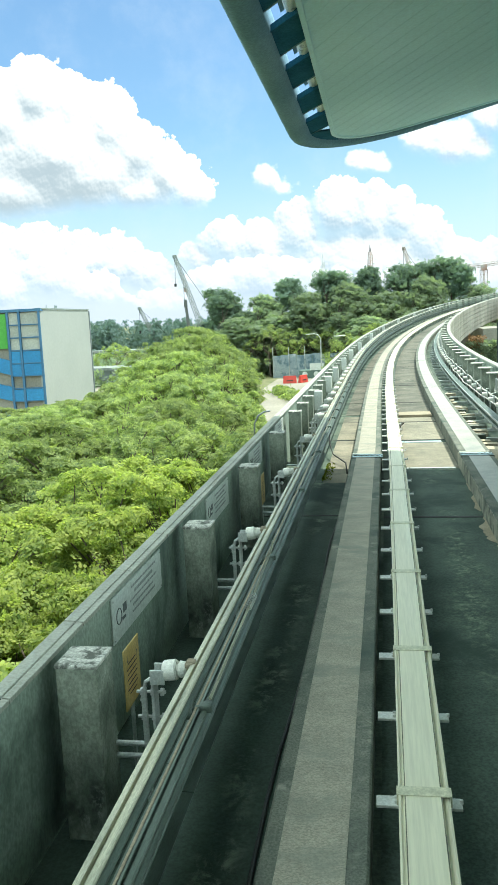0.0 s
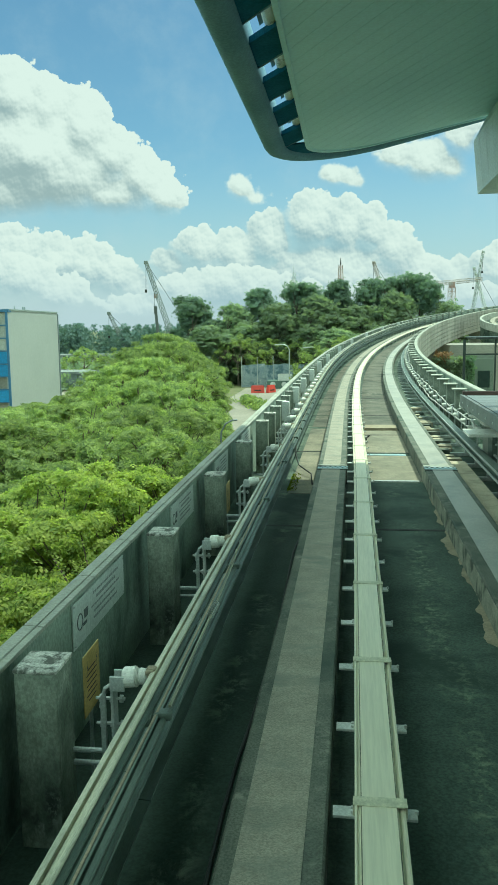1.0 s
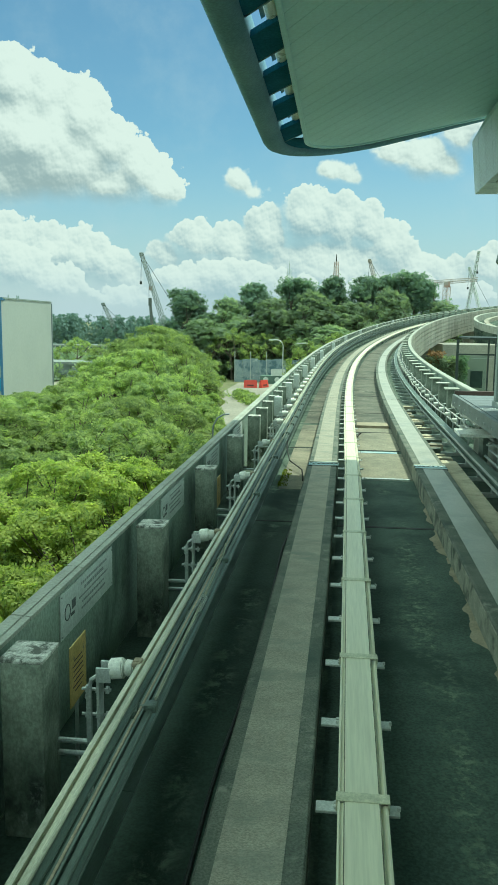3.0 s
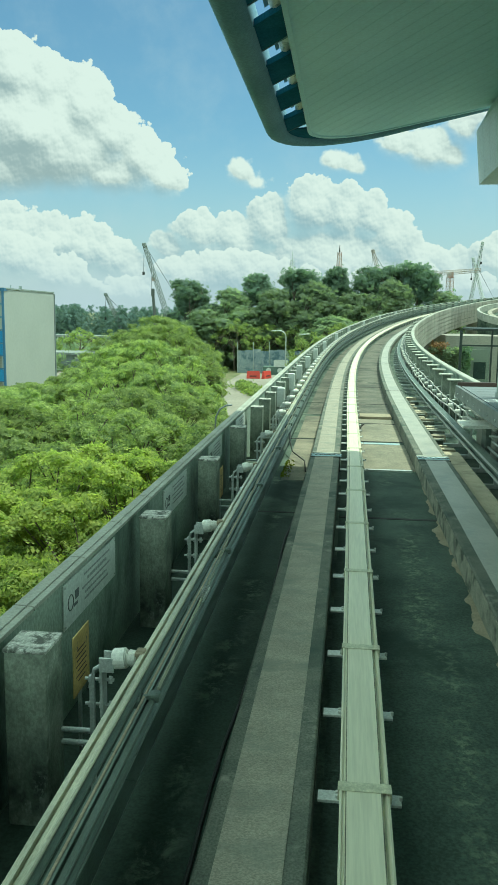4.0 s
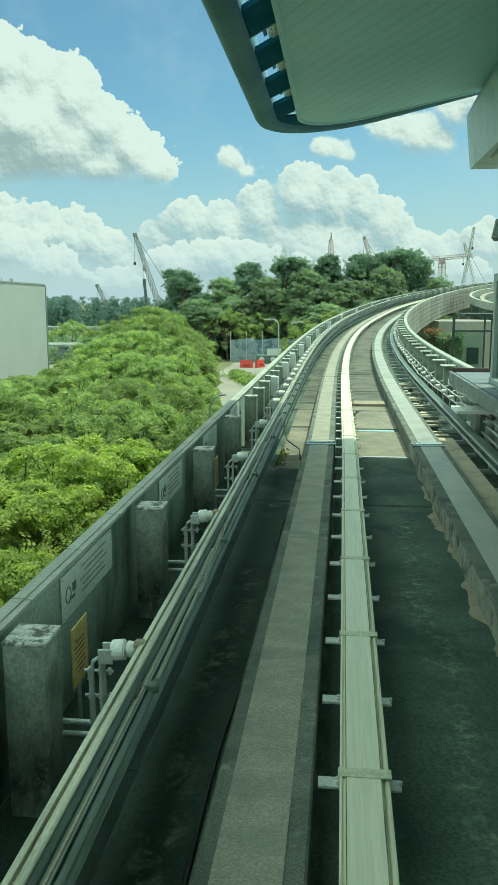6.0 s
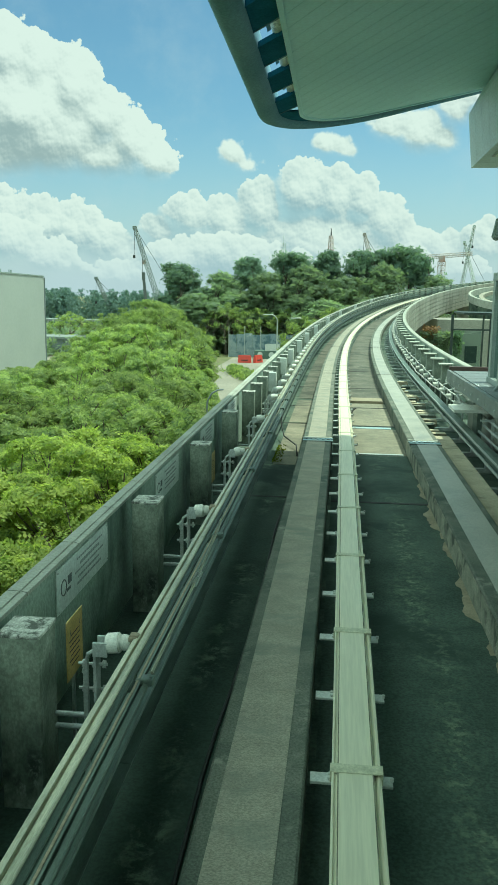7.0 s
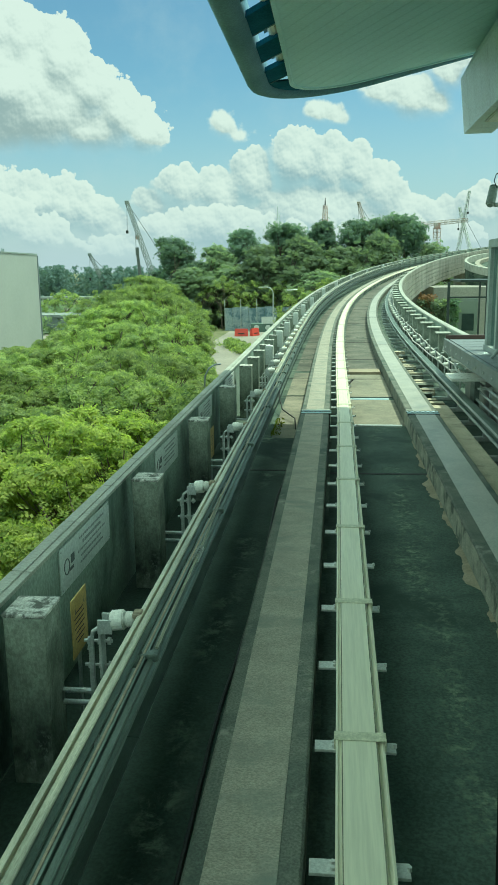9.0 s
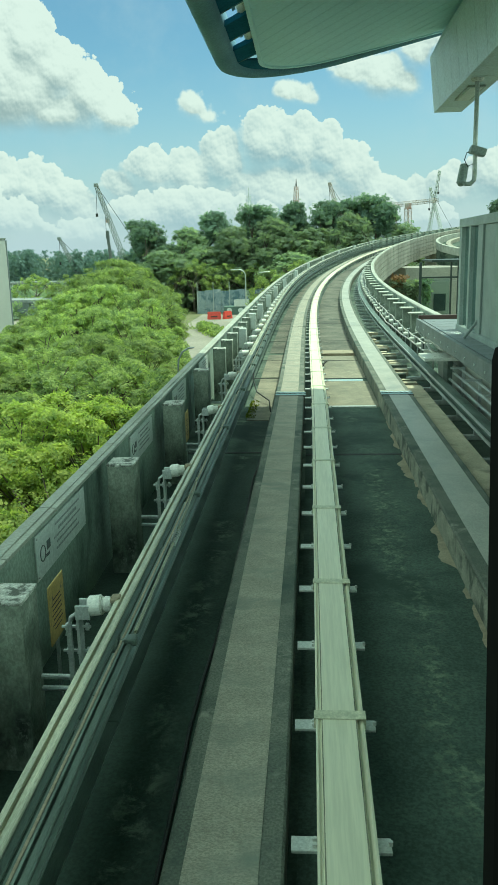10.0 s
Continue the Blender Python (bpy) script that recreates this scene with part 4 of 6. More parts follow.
# added overlays: sunlight is put into the deck's colour past the shadow edge
for a, b, o0, o1 in ((15.66, 18.88, 0.80, 1.85), (19.38, 22.55, 0.80, 1.85), (22.7, 23.58, 0.80, 1.85), (14.4, 19.4, -0.69, -0.24), (19.6, 24.0, -0.69, -0.24)) + tuple((a + 0.1, b, *o) for a, b in ((24.35, 27.45), (27.5, 33.45), (33.5, 42.95), (43.0, 52.95), (53.0, 62.95), (63.0, 72.95), (73.0, 96.0), (96.0, 130.0)) for o in ((0.80, 1.85), (-0.69, -0.24))):
    tagged(part("screed", swept([(o0, DECK_Z - 0.01), (o1, DECK_Z - 0.01), (o1, DECK_Z + 0.005), (o0, DECK_Z + 0.005)], a, b, 0.5, 0.0), M_DECK_SUNLIT if a < 24 else M_DECK_SUNLIT_FAR), "thin sandy overlay giving the deck a sunlit tone" if a < 24 else "thin weathered grey-brown overlay giving the far deck a sunlit tone", "screed", "screeds on the deck", kind="structure")
tagged(part("blue_tape", swept(rect(0.85, 1.75, DECK_Z, DECK_Z + 0.012), 18.9, 19.12, 1), M_TAPE), "pale blue strip across the deck", "tape")
tagged(part("white_bar", swept(rect(0.86, 1.78, DECK_Z, DECK_Z + 0.03), 15.55, 15.65, 1), M_GALV), "thin pale bar across the deck", "bar")
tagged(part("channel_cover", swept(rect(0.86, 1.82, DECK_Z, DECK_Z + 0.08, 0.03), 23.6, 24.4, 0.5), M_PATCH), "low ribbed concrete channel cover", "channel cover")
for o0, o1 in ((-0.235, 0.35), (1.855, 2.455)):
    pts = [(o0 + (o1 - o0) * k / 12, 15.5 + 0.035 * (1 if k % 2 else -1)) for k in range(13)]
    tagged(part("finger_joint", tube([on_track(a, o, 0.008) for o, a in pts], 0.011, 5), M_STEEL), "zigzag metal expansion joint across the plinth", "expansion joint", "expansion joints")
    tagged(part("joint_tape", swept(rect(o0, o1, 0.002, 0.0065), 15.36, 15.64, 1), M_TAPE), "pale bluish sealing strip across the plinth", "tape", "joint tapes")

# moss at the edge of the lit deck
rnd = random.Random(5)
verts, faces = [], []
for q in range(260):
    a, o = rnd.uniform(14.6, 16.4), -0.71 + 0.16 * rnd.random() ** 2
    p = on_track(a, o, DECK_Z)
    r, h = rnd.uniform(0.01, 0.03), rnd.uniform(0.01, 0.045)
    d = rnd.uniform(0, 6.28)
    n0 = len(verts)
    verts += [(p.x - r * math.cos(d), p.y - r * math.sin(d), p.z), (p.x + r * math.cos(d), p.y + r * math.sin(d), p.z), (p.x + rnd.uniform(-r, r), p.y + rnd.uniform(-r, r), p.z + h)]
    faces.append((n0, n0 + 1, n0 + 2))
me = bpy.data.meshes.new("moss")
me.from_pydata(verts, [], faces)
me.materials.append(M_MOSS)
tagged(new("moss", me), "bright yellow-green moss and weeds on the deck", "moss", kind="stuff")

# ---------------------------------------------------------------- station roof
def soffit_z(x):
    return 5.85 + 0.205 * (x + 0.6)


XL, YF, XR, YB = -1.08, 16.62, 13.0, -24.0


def outline(inset, radius, inset_front=None, taper=0.0):
    """Left edge going forward, rounded corner, then the front edge going right (plan)."""
    f = inset if inset_front is None else inset_front
    x0, y1 = XL + inset, YF - f
    pts = [(x0, YB), (x0, 0.0), (x0, 8.0)]
    for k in range(13):
        a = math.pi - k * math.pi / 24
        pts.append((x0 + radius + radius * math.cos(a), y1 - radius + radius * math.sin(a)))
    pts += [(3.0, y1 - taper), (7.0, y1 - taper), (XR, y1 - taper)]
    return pts


station_roof = tagged(empty("station_roof"), "overhanging station roof with a slatted pale soffit and rounded grey rim", "roof", kind="structure")


SLOT_IN, SLOT_OUT = 0.36, 0.72


def lofted(cols, closed=True):
    """Faces between neighbouring lines of points that run along the roof's edge."""
    bm = bmesh.new()
    rows = [[bm.verts.new(p) for p in col] for col in cols]
    n = len(rows)
    for i in range(len(rows[0]) - 1):
        for k in range(n if closed else n - 1):
            bm.faces.new((rows[k][i], rows[(k + 1) % n][i], rows[(k + 1) % n][i + 1], rows[k][i + 1]))
    return bm


def rim_mesh():
    sect = [(0.0, 0.10), (0.015, 0.04), (0.06, -0.015), (0.13, -0.045), (0.22, -0.05), (0.30, -0.03), (0.35, 0.01), (SLOT_IN, 0.06), (SLOT_IN, 0.30), (0.05, 0.36), (0.0, 0.24)]
    return lofted([[(x, y, soffit_z(x) + h) for x, y in outline(d, 2.15 - d * 1.0, d * 0.55, 0.27)] for d, h in sect])


part("rim", rim_mesh(), M_RIM, station_roof, "blue-grey curved metal rim", smooth_faces=True)
inner = outline(0.74, 1.35, 0.46)
# the closed dark band between rim and soffit round the corner
edge_a, edge_b = outline(SLOT_IN - 0.01, 1.79, 0.19, 0.2), outline(0.735, 1.35, 0.455)
keep = [i for i, (x, y) in enumerate(edge_b) if y > 14.2 and x < 6.0]
band = lofted([[(edge[i][0], edge[i][1], soffit_z(edge[i][0]) + h) for i in keep] for edge, h in ((edge_a, 0.05), (edge_b, 0.03), (edge_b, 0.06), (edge_a, 0.08))])
part("corner_plate", band, M_FIN, station_roof, "dark blue closing plate")


def clipped(poly, n, d):
    """The part of a convex plan outline on the side n . p < d."""
    res = []
    for (xa, ya), (xb, yb) in zip(poly, poly[1:] + poly[:1]):
        fa, fb = n[0] * xa + n[1] * ya - d, n[0] * xb + n[1] * yb - d
        if fa < 0:
            res.append((xa, ya))
        if fa * fb < 0:
            k = fa / (fa - fb)
            res.append((xa + (xb - xa) * k, ya + (yb - ya) * k))
    return res


# boards run slantwise under the roof
across = Vector((1.3, 1.0)).normalized()
whole = [(x, y) for x, y in inner] + [(XR, YB)]
bm = bmesh.new()
d = -22.0
while d < 24.0:
    lo = clipped(clipped(whole, across, d + 0.292), (-across.x, -across.y), -d)
    if len(lo) > 2:
        v = [bm.verts.new((px, py, soffit_z(px))) for px, py in lo]
        w = [bm.verts.new((px, py, soffit_z(px) + 0.03)) for px, py in lo]
        bm.faces.new(v)
        bm.faces.new(w[::-1])
        for i in range(len(lo)):
            j = (i + 1) % len(lo)
            bm.faces.new((v[i], w[i], w[j], v[j]))
    d += 0.298
part("soffit", bm, M_SOFFIT, station_roof, "pale slatted metal soffit")
# edge trim of the soffit and the roof sheet above it
bm = lofted([[(x, yy, soffit_z(x) + h) for x, yy in outline(0.74 - d, 1.35 + d * 0.3, 0.46 - d)] for d, h in ((-0.03, -0.02), (0.03, -0.02), (0.03, 0.2), (-0.03, 0.2))])
part("soffit_trim", bm, M_SOFFIT, station_roof)
bm = bmesh.new()
ring = [p for p in outline(0.78, 1.3, 0.5)] + [(XR, YB)]
lo = [bm.verts.new((x, yy, soffit_z(x) + 0.36)) for x, yy in ring]
hi = [bm.verts.new((x, yy, soffit_z(x) + 0.46)) for x, yy in ring]
bm.faces.new(lo[::-1])
bm.faces.new(hi)
for i in range(len(ring)):
    j = (i + 1) % len(ring)
    bm.faces.new((lo[i], lo[j], hi[j], hi[i]))
part("roof_sheet", bm, M_CLAD, station_roof)
# dark plates bridge the slot between soffit and rim, a pale gutter shows between them
def sloped(x0, x1, y0, y1, h0, h1, shear=0.0):
    bm = bmesh.new()
    v = [bm.verts.new((x, y, soffit_z(x) + h)) for h in (h0, h1) for x, y in ((x0, y0), (x1, y0 - shear), (x1, y1 - shear), (x0, y1))]
    for f in ((0, 3, 2, 1), (4, 5, 6, 7), (0, 1, 5, 4), (1, 2, 6, 5), (2, 3, 7, 6), (3, 0, 4, 7)):
        bm.faces.new([v[i] for i in f])
    return bm


fin_y = 14.75
while fin_y > -20:
    part("fin", sloped(XL + SLOT_IN - 0.02, XL + SLOT_OUT - 0.004, fin_y - 0.88, fin_y, 0.05, 0.075, 0.34), M_FIN, station_roof, "dark blue slot plate")
    part("fin_lip", sloped(XL + SLOT_IN - 0.02, XL + SLOT_OUT - 0.004, fin_y - 0.91, fin_y - 0.885, 0.035, 0.11, 0.34), M_FIN, station_roof)
    part("fin_lip", sloped(XL + SLOT_IN - 0.02, XL + SLOT_OUT - 0.004, fin_y + 0.004, fin_y + 0.03, 0.04, 0.11, 0.34), M_RIM, station_roof)
    part("slot_rail", sloped(XL + SLOT_IN + 0.12, XL + SLOT_IN + 0.17, fin_y + 0.03, fin_y + 0.58, 0.20, 0.24, 0.05), M_FRAME, station_roof)
    fin_y -= 1.5
GX0 = XL + 0.63
part("gutter", rod((GX0, YB, soffit_z(GX0) + 0.165), (GX0, 14.1, soffit_z(GX0) + 0.165), 0.085, n=16), M_CERAMIC, station_roof, "pale round gutter pipe", smooth_faces=True)

# boxed fascia over the platform edge
fascia = tagged(empty("platform_fascia"), "pale panelled box fascia above the platform edge", "fascia", kind="structure")
sect = [(2.80, 5.15), (3.30, 5.15), (3.30, 6.6), (2.92, 6.52), (2.70, 6.10)]
y = 16.0
while y > -20:
    bm = bmesh.new()
    d = 0.66
    a = [bm.verts.new((px, y, pz)) for px, pz in sect]
    b = [bm.verts.new((px, y - d + 0.012, pz)) for px, pz in sect]
    bm.faces.new(a)
    bm.faces.new(b[::-1])
    for k in range(5):
        bm.faces.new((a[k], b[k], b[(k + 1) % 5], a[(k + 1) % 5]))
    part("panel", bm, M_CLAD, fascia)
    y -= d
part("backing", boxed((2.86, -20, 5.17), (3.28, 15.98, 6.4)), M_FRAME, fascia)
for a in (14.6, 11.0, 7.4):
    bm = bmesh.new()
    add_box(bm, (2.93, a - 1.2, 5.12), (3.2, a, 5.149), bevel=0.006)
    part("light_housing", bm, M_FRAME, fascia, "flat grey lamp housing, unlit")
    part("diffuser", boxed((2.97, a - 1.15, 5.112), (3.16, a - 0.05, 5.121)), M_SIGN, fascia)

# CCTV camera on a hanging pole
cctv = tagged(empty("security_camera", pose(2.97, 12.9, 5.15)), "grey security cameras on a hooked pole hanging from the fascia", "security camera")
bm = bmesh.new()
add_rod(bm, (0, 0, 0.0), (0, 0, -0.04), 0.10, 0.08, n=18)
part("base_plate", bm, M_GALV, cctv)
part("pole", tube([(0, 0, -0.02), (0, 0, -0.9), (0.01, 0, -1.36), (0.0, 0, -1.44), (-0.05, 0, -1.49), (-0.12, 0, -1.49), (-0.17, 0, -1.46)], 0.034, 12), M_GALV, cctv, smooth_faces=True)
bm = bmesh.new()
add_rod(bm, (-0.20, -0.05, -1.48), (-0.135, 0.07, -1.22), 0.07, 0.066, n=16)
add_rod(bm, (-0.207, -0.064, -1.505), (-0.20, -0.05, -1.48), 0.045, 0.064, n=16)
part("camera_body", bm, M_FRAME, cctv, "grey cylindrical camera housing", smooth_faces=False)
bm = bmesh.new()
add_box(bm, (-0.11, -0.11, -0.06), (0.13, 0.09, 0.06), Matrix.Translation((0.03, 0, -1.02)) @ Matrix.Rotation(0.3, 4, "Y"), bevel=0.03)
part("upper_camera", bm, M_FRAME, cctv, "second grey camera housing")
part("cable_loop", tube([(0, 0, -1.0), (-0.12, 0, -1.04), (-0.15, 0, -1.14), (-0.10, 0, -1.24), (-0.03, 0, -1.2), (0, 0, -1.3)], 0.007, 6), M_CABLE, cctv)

# ---------------------------------------------------------------- platform
platform = tagged(part("platform", boxed((3.11, -24, 0.84), (13, 19.4, 1.06), 0.01), M_PLATEDGE), "grey concrete station platform", "platform", kind="structure")
for i in range(22):
    for j in range(6):
        part("tile", boxed((0, 0, 0), (0.985, 0.585, 0.03)), M_PLATFORM, platform, at=pose(3.13 + j * 1.0, 19.2 - (i + 1) * 0.6, 1.062)) if (i, j) == (0, 0) else None
tile = platform.children[0]
for i in range(26):
    for j in range(6):
        if (i, j) != (0, 0):
            part("tile", tile.data, None, platform, at=pose(3.13 + j, 19.2 - (i + 1) * 0.6, 1.062))
part("edge_band", boxed((3.03, -24, 0.82), (3.108, 19.5, 1.09), 0.006), M_EDGEBAND, platform, "grey metal platform edge band")
bm = bmesh.new()
for i in range(24):
    add_rod(bm, (3.03, 19.0 - i * 0.8, 0.93), (3.015, 19.0 - i * 0.8, 0.93), 0.022, n=8)
part("bolt", bm, M_GALV, platform)
part("end_kerb", boxed((3.08, 19.42, 0.84), (9.0, 19.56, 1.17), 0.01), M_BROWN, platform, "reddish brown end kerb")
part("support_wall", boxed((3.50, -24, GROUND_Z), (12.5, 19.0, 0.84)), M_CAP, platform)
# white cover plate under the platform edge
tagged(part("cover_plate", boxed((2.72, 15.8, 0.56), (3.42, 16.7, 0.62), 0.01), M_CERAMIC), "white cover plate between rail and platform", "cover plate")
bm = bmesh.new()
add_box(bm, (3.2, 16.0, -0.3), (3.3, 16.5, 0.56), bevel=0.01)
tagged(part("cover_stand", bm, M_STEEL), "dark grey stand under the white cover plate", "stand")
tagged(part("pipe", tube([(3.3, 17.0, 0.62), (3.15, 17.6, 0.75), (3.1, 18.4, 0.7), (3.2, 19.3, 0.8), (3.15, 20.3, 0.72), (3.3, 21.3, 0.75)], 0.035, 8), M_HOSE, smooth_faces=True), "bent white pipe beside the platform edge", "pipe", "pipes by the platform")
tagged(part("pipe", tube([(3.35, 16.0, 0.45), (3.2, 17.0, 0.5), (3.18, 18.2, 0.48), (3.3, 19.4, 0.5)], 0.03, 8), M_HOSE, smooth_faces=True), "pale pipe below the platform edge", "pipe", "pipes by the platform")
for q, (o, z) in enumerate(((3.25, 0.18), (3.33, 0.3), (3.2, 0.05), (3.4, 0.42))):
    tagged(part("conduit", rod((o, -5, z), (o, 16.5, z), 0.025, n=8), M_GALV), "straight grey conduit under the platform edge", "conduit", "conduits under the platform")
tagged(part("cable_tray", boxed((3.12, -5, -0.12), (3.43, 16.4, -0.08)), M_PLATEDGE), "grey cable tray under the platform edge", "cable tray")
for i in range(9):
    bm = bmesh.new()
    add_box(bm, (3.38, 0, -0.08), (3.43, 0.05, 0.5))
    add_box(bm, (3.16, 0, 0.46), (3.38, 0.05, 0.49))
    tagged(part("tray_bracket", bm, M_GALV, at=pose(0, 15.4 - i * 1.5, 0)), "grey bracket carrying conduits", "bracket", "tray brackets")

# end screen on the platform: posts, panes, a raking brace
screen = tagged(empty("end_screen"), "grey steel framed glass screen standing on the platform end", "screen")
GX = 3.55
for y0, y1 in ((16.50, 16.72), (15.62, 15.78), (14.55, 14.95), (12.4, 12.7)):
    part("post", boxed((GX - 0.07, y0, 1.09), (GX + 0.10, y1, 3.22), 0.008), M_FRAME, screen)
part("head_rail", boxed((GX - 0.08, 11.0, 3.10), (GX + 0.12, 16.74, 3.26), 0.008), M_FRAME, screen)
part("sill_rail", boxed((GX - 0.09, 11.0, 1.092), (GX + 0.11, 16.74, 1.20), 0.008), M_FRAME, screen)
for y0, y1 in ((15.78, 16.50), (14.95, 15.62)):
    pane = part("pane", boxed((GX + 0.005, y0 + 0.004, 1.204), (GX + 0.02, y1 - 0.004, 3.096)), M_GLASS, screen)
    pane.visible_shadow = False
    part("bead", boxed((GX - 0.02, y0 + 0.004, 1.204), (GX + 0.003, y0 + 0.06, 3.096)), M_FRAME, screen)
part("brace", rod((GX - 0.06, 14.75, 1.42), (GX - 0.24, 15.0, 1.10), 0.03), M_FRAME, screen, "raking brace")
part("side_return", boxed((GX + 0.12, 16.60, 1.092), (GX + 0.9, 16.70, 3.2), 0.006), M_FRAME, screen)
part("solid_panel", boxed((GX - 0.03, 11.0, 1.204), (GX + 0.06, 14.55, 3.096)), M_FRAME, screen)

# ---------------------------------------------------------------- the car that carries the viewer: floor and window post
car = tagged(empty("train_car"), "black window post and floor of the standing train car", "train car")
part("floor", boxed((-0.25, -6.0, 0.95), (2.45, 0.34, 1.08), 0.02), M_BLACK, car)
part("window_post", boxed((-0.036, -0.03, -1.45), (0.10, 0.03, 0.17), 0.012, m=Matrix.Rotation(radians(-1.6), 4, "Y")), M_BLACK, car, "black window post", at=pose(0.577, 0.25, 2.50))

# ---------------------------------------------------------------- glazed stair tower and houses beyond the platform
tower = tagged(empty("glazed_stair"), "glazed steel stair structure beside the viaduct", "stair structure")
tx, ty, tz = 5.3, 36.0, 2.1
part("roof", boxed((tx + 0.5, ty - 0.2, tz), (tx + 7, ty + 3, tz + 0.09), 0.01), M_DARKSTEEL, tower)
for i, u in enumerate((0.0, 1.32, 1.62, 2.9, 4.2, 5.5)):
    part("post", boxed((tx + u, ty, GROUND_Z), (tx + u + (0.07 if i else 0.11), ty + 0.08, tz)), M_DARKSTEEL, tower)
for z in (1.42, -0.35):
    part("rail", boxed((tx, ty - 0.02, z), (tx + 6, ty + 0.07, z + 0.07)), M_DARKSTEEL, tower)
for u0, u1 in ((0.13, 1.30), (1.71, 2.88), (2.99, 4.18)):
    pn = part("pane", boxed((tx + u0, ty + 0.03, -0.27), (tx + u1, ty + 0.045, 1.41)), M_GLASS, tower)
    pn.visible_shadow = False
part("brace", rod((tx + 1, ty + 0.05, -2.2), (tx + 3.2, ty + 0.05, -0.35), 0.05), M_GALV, tower)
block = tagged(empty("station_building"), "beige rendered station building with dark openings", "building")
part("wall", boxed((10.2, 85, GROUND_Z), (34, 95, -0.65)), M_TAN, block)
part("upper_band", boxed((10.6, 85.4, -0.65), (34, 95, 0.7)), M_TAN, block, "recessed beige upper band")
for i in range(5):
    part("opening", boxed((13.4 + i * 4, 84.95, -3.6), (14.6 + i * 4, 84.99, -1.9)), M_DARKSTEEL, block)

# ---------------------------------------------------------------- trees
def unit(a):
    return a / np.maximum(np.linalg.norm(a, axis=-1, keepdims=True), 1e-9)


def leaf_cloud(centres, normals, rng, length, pairs, leaf_w, droop=0.25):
    """Feathery leaves: at each centre a stalk with pairs of small leaflets, lying roughly across the normal."""
    n = len(centres)
    up = unit(normals + rng.normal(0, 0.35, (n, 3)))
    side = unit(np.cross(up, rng.normal(0, 1, (n, 3))))
    fwd = np.cross(side, up)
    size = length * rng.uniform(0.7, 1.3, (n, 1))
    verts, k = [], 0
    for i in range(pairs):
        f = (i + 0.5) / pairs
        taper = 0.55 + 0.9 * math.sin(math.pi * (0.15 + 0.75 * f)) * 0.6
        base = centres + fwd * (f - 0.4) * size - up * droop * size * f * f
        for sgn in (-1, 1):
            tip = base + side * sgn * size * 0.42 * taper + fwd * size * 0.10 - up * size * 0.06
            w = fwd * size * leaf_w
            mid = (base + tip) / 2
            verts += [base, mid + w - up * 0.01, tip, mid - w]
            k += 1
    v = np.stack(verts, 1).reshape(n, k, 4, 3)
    return v.reshape(-1, 3)


def quad_mesh(name, v, mat):
    me = bpy.data.meshes.new(name)
    nq = len(v) // 4
    me.vertices.add(len(v))
    me.vertices.foreach_set("co", v.astype(np.float32).ravel())
    me.loops.add(len(v))
    me.loops.foreach_set("vertex_index", np.arange(len(v), dtype=np.int32))
    me.polygons.add(nq)
    me.polygons.foreach_set("loop_start", np.arange(0, len(v), 4, dtype=np.int32))
    me.materials.append(mat)
    me.update(calc_edges=True)
    me.validate()
    return me


def limbs(rng, height, spread, tips, trunk_r, crown_base):
    """Tapered trunk, limbs and twigs towards the given tips."""
    bm = bmesh.new()
    fork = Vector((rng.normal(0, 0.15), rng.normal(0, 0.15), crown_base))
    mid = Vector((fork.x * 0.4, fork.y * 0.4, crown_base * 0.5))
    add_rod(bm, (0, 0, -0.3), mid, trunk_r * 1.25, trunk_r, 9)
    add_rod(bm, mid, fork, trunk_r, trunk_r * 0.85, 9)
    joints = []
    for q in range(6):
        a = q * 1.047 + rng.uniform(-0.3, 0.3)
        r = spread * rng.uniform(0.4, 0.6)
        j = Vector((fork.x + r * math.cos(a), fork.y + r * math.sin(a), crown_base + (height - crown_base) * rng.uniform(0.35, 0.6)))
        add_rod(bm, fork, j, trunk_r * 0.55, trunk_r * 0.3, 7)
        joints.append(j)
    for t in tips:
        t = Vector(t)
        j = min(joints, key=lambda p: (p - t).length)
        m = (j + t) / 2 + Vector((0, 0, -0.15))
        add_rod(bm, j, m, trunk_r * 0.2, trunk_r * 0.13, 5)
        add_rod(bm, m, t, trunk_r * 0.13, 0.015, 5)
    return bm


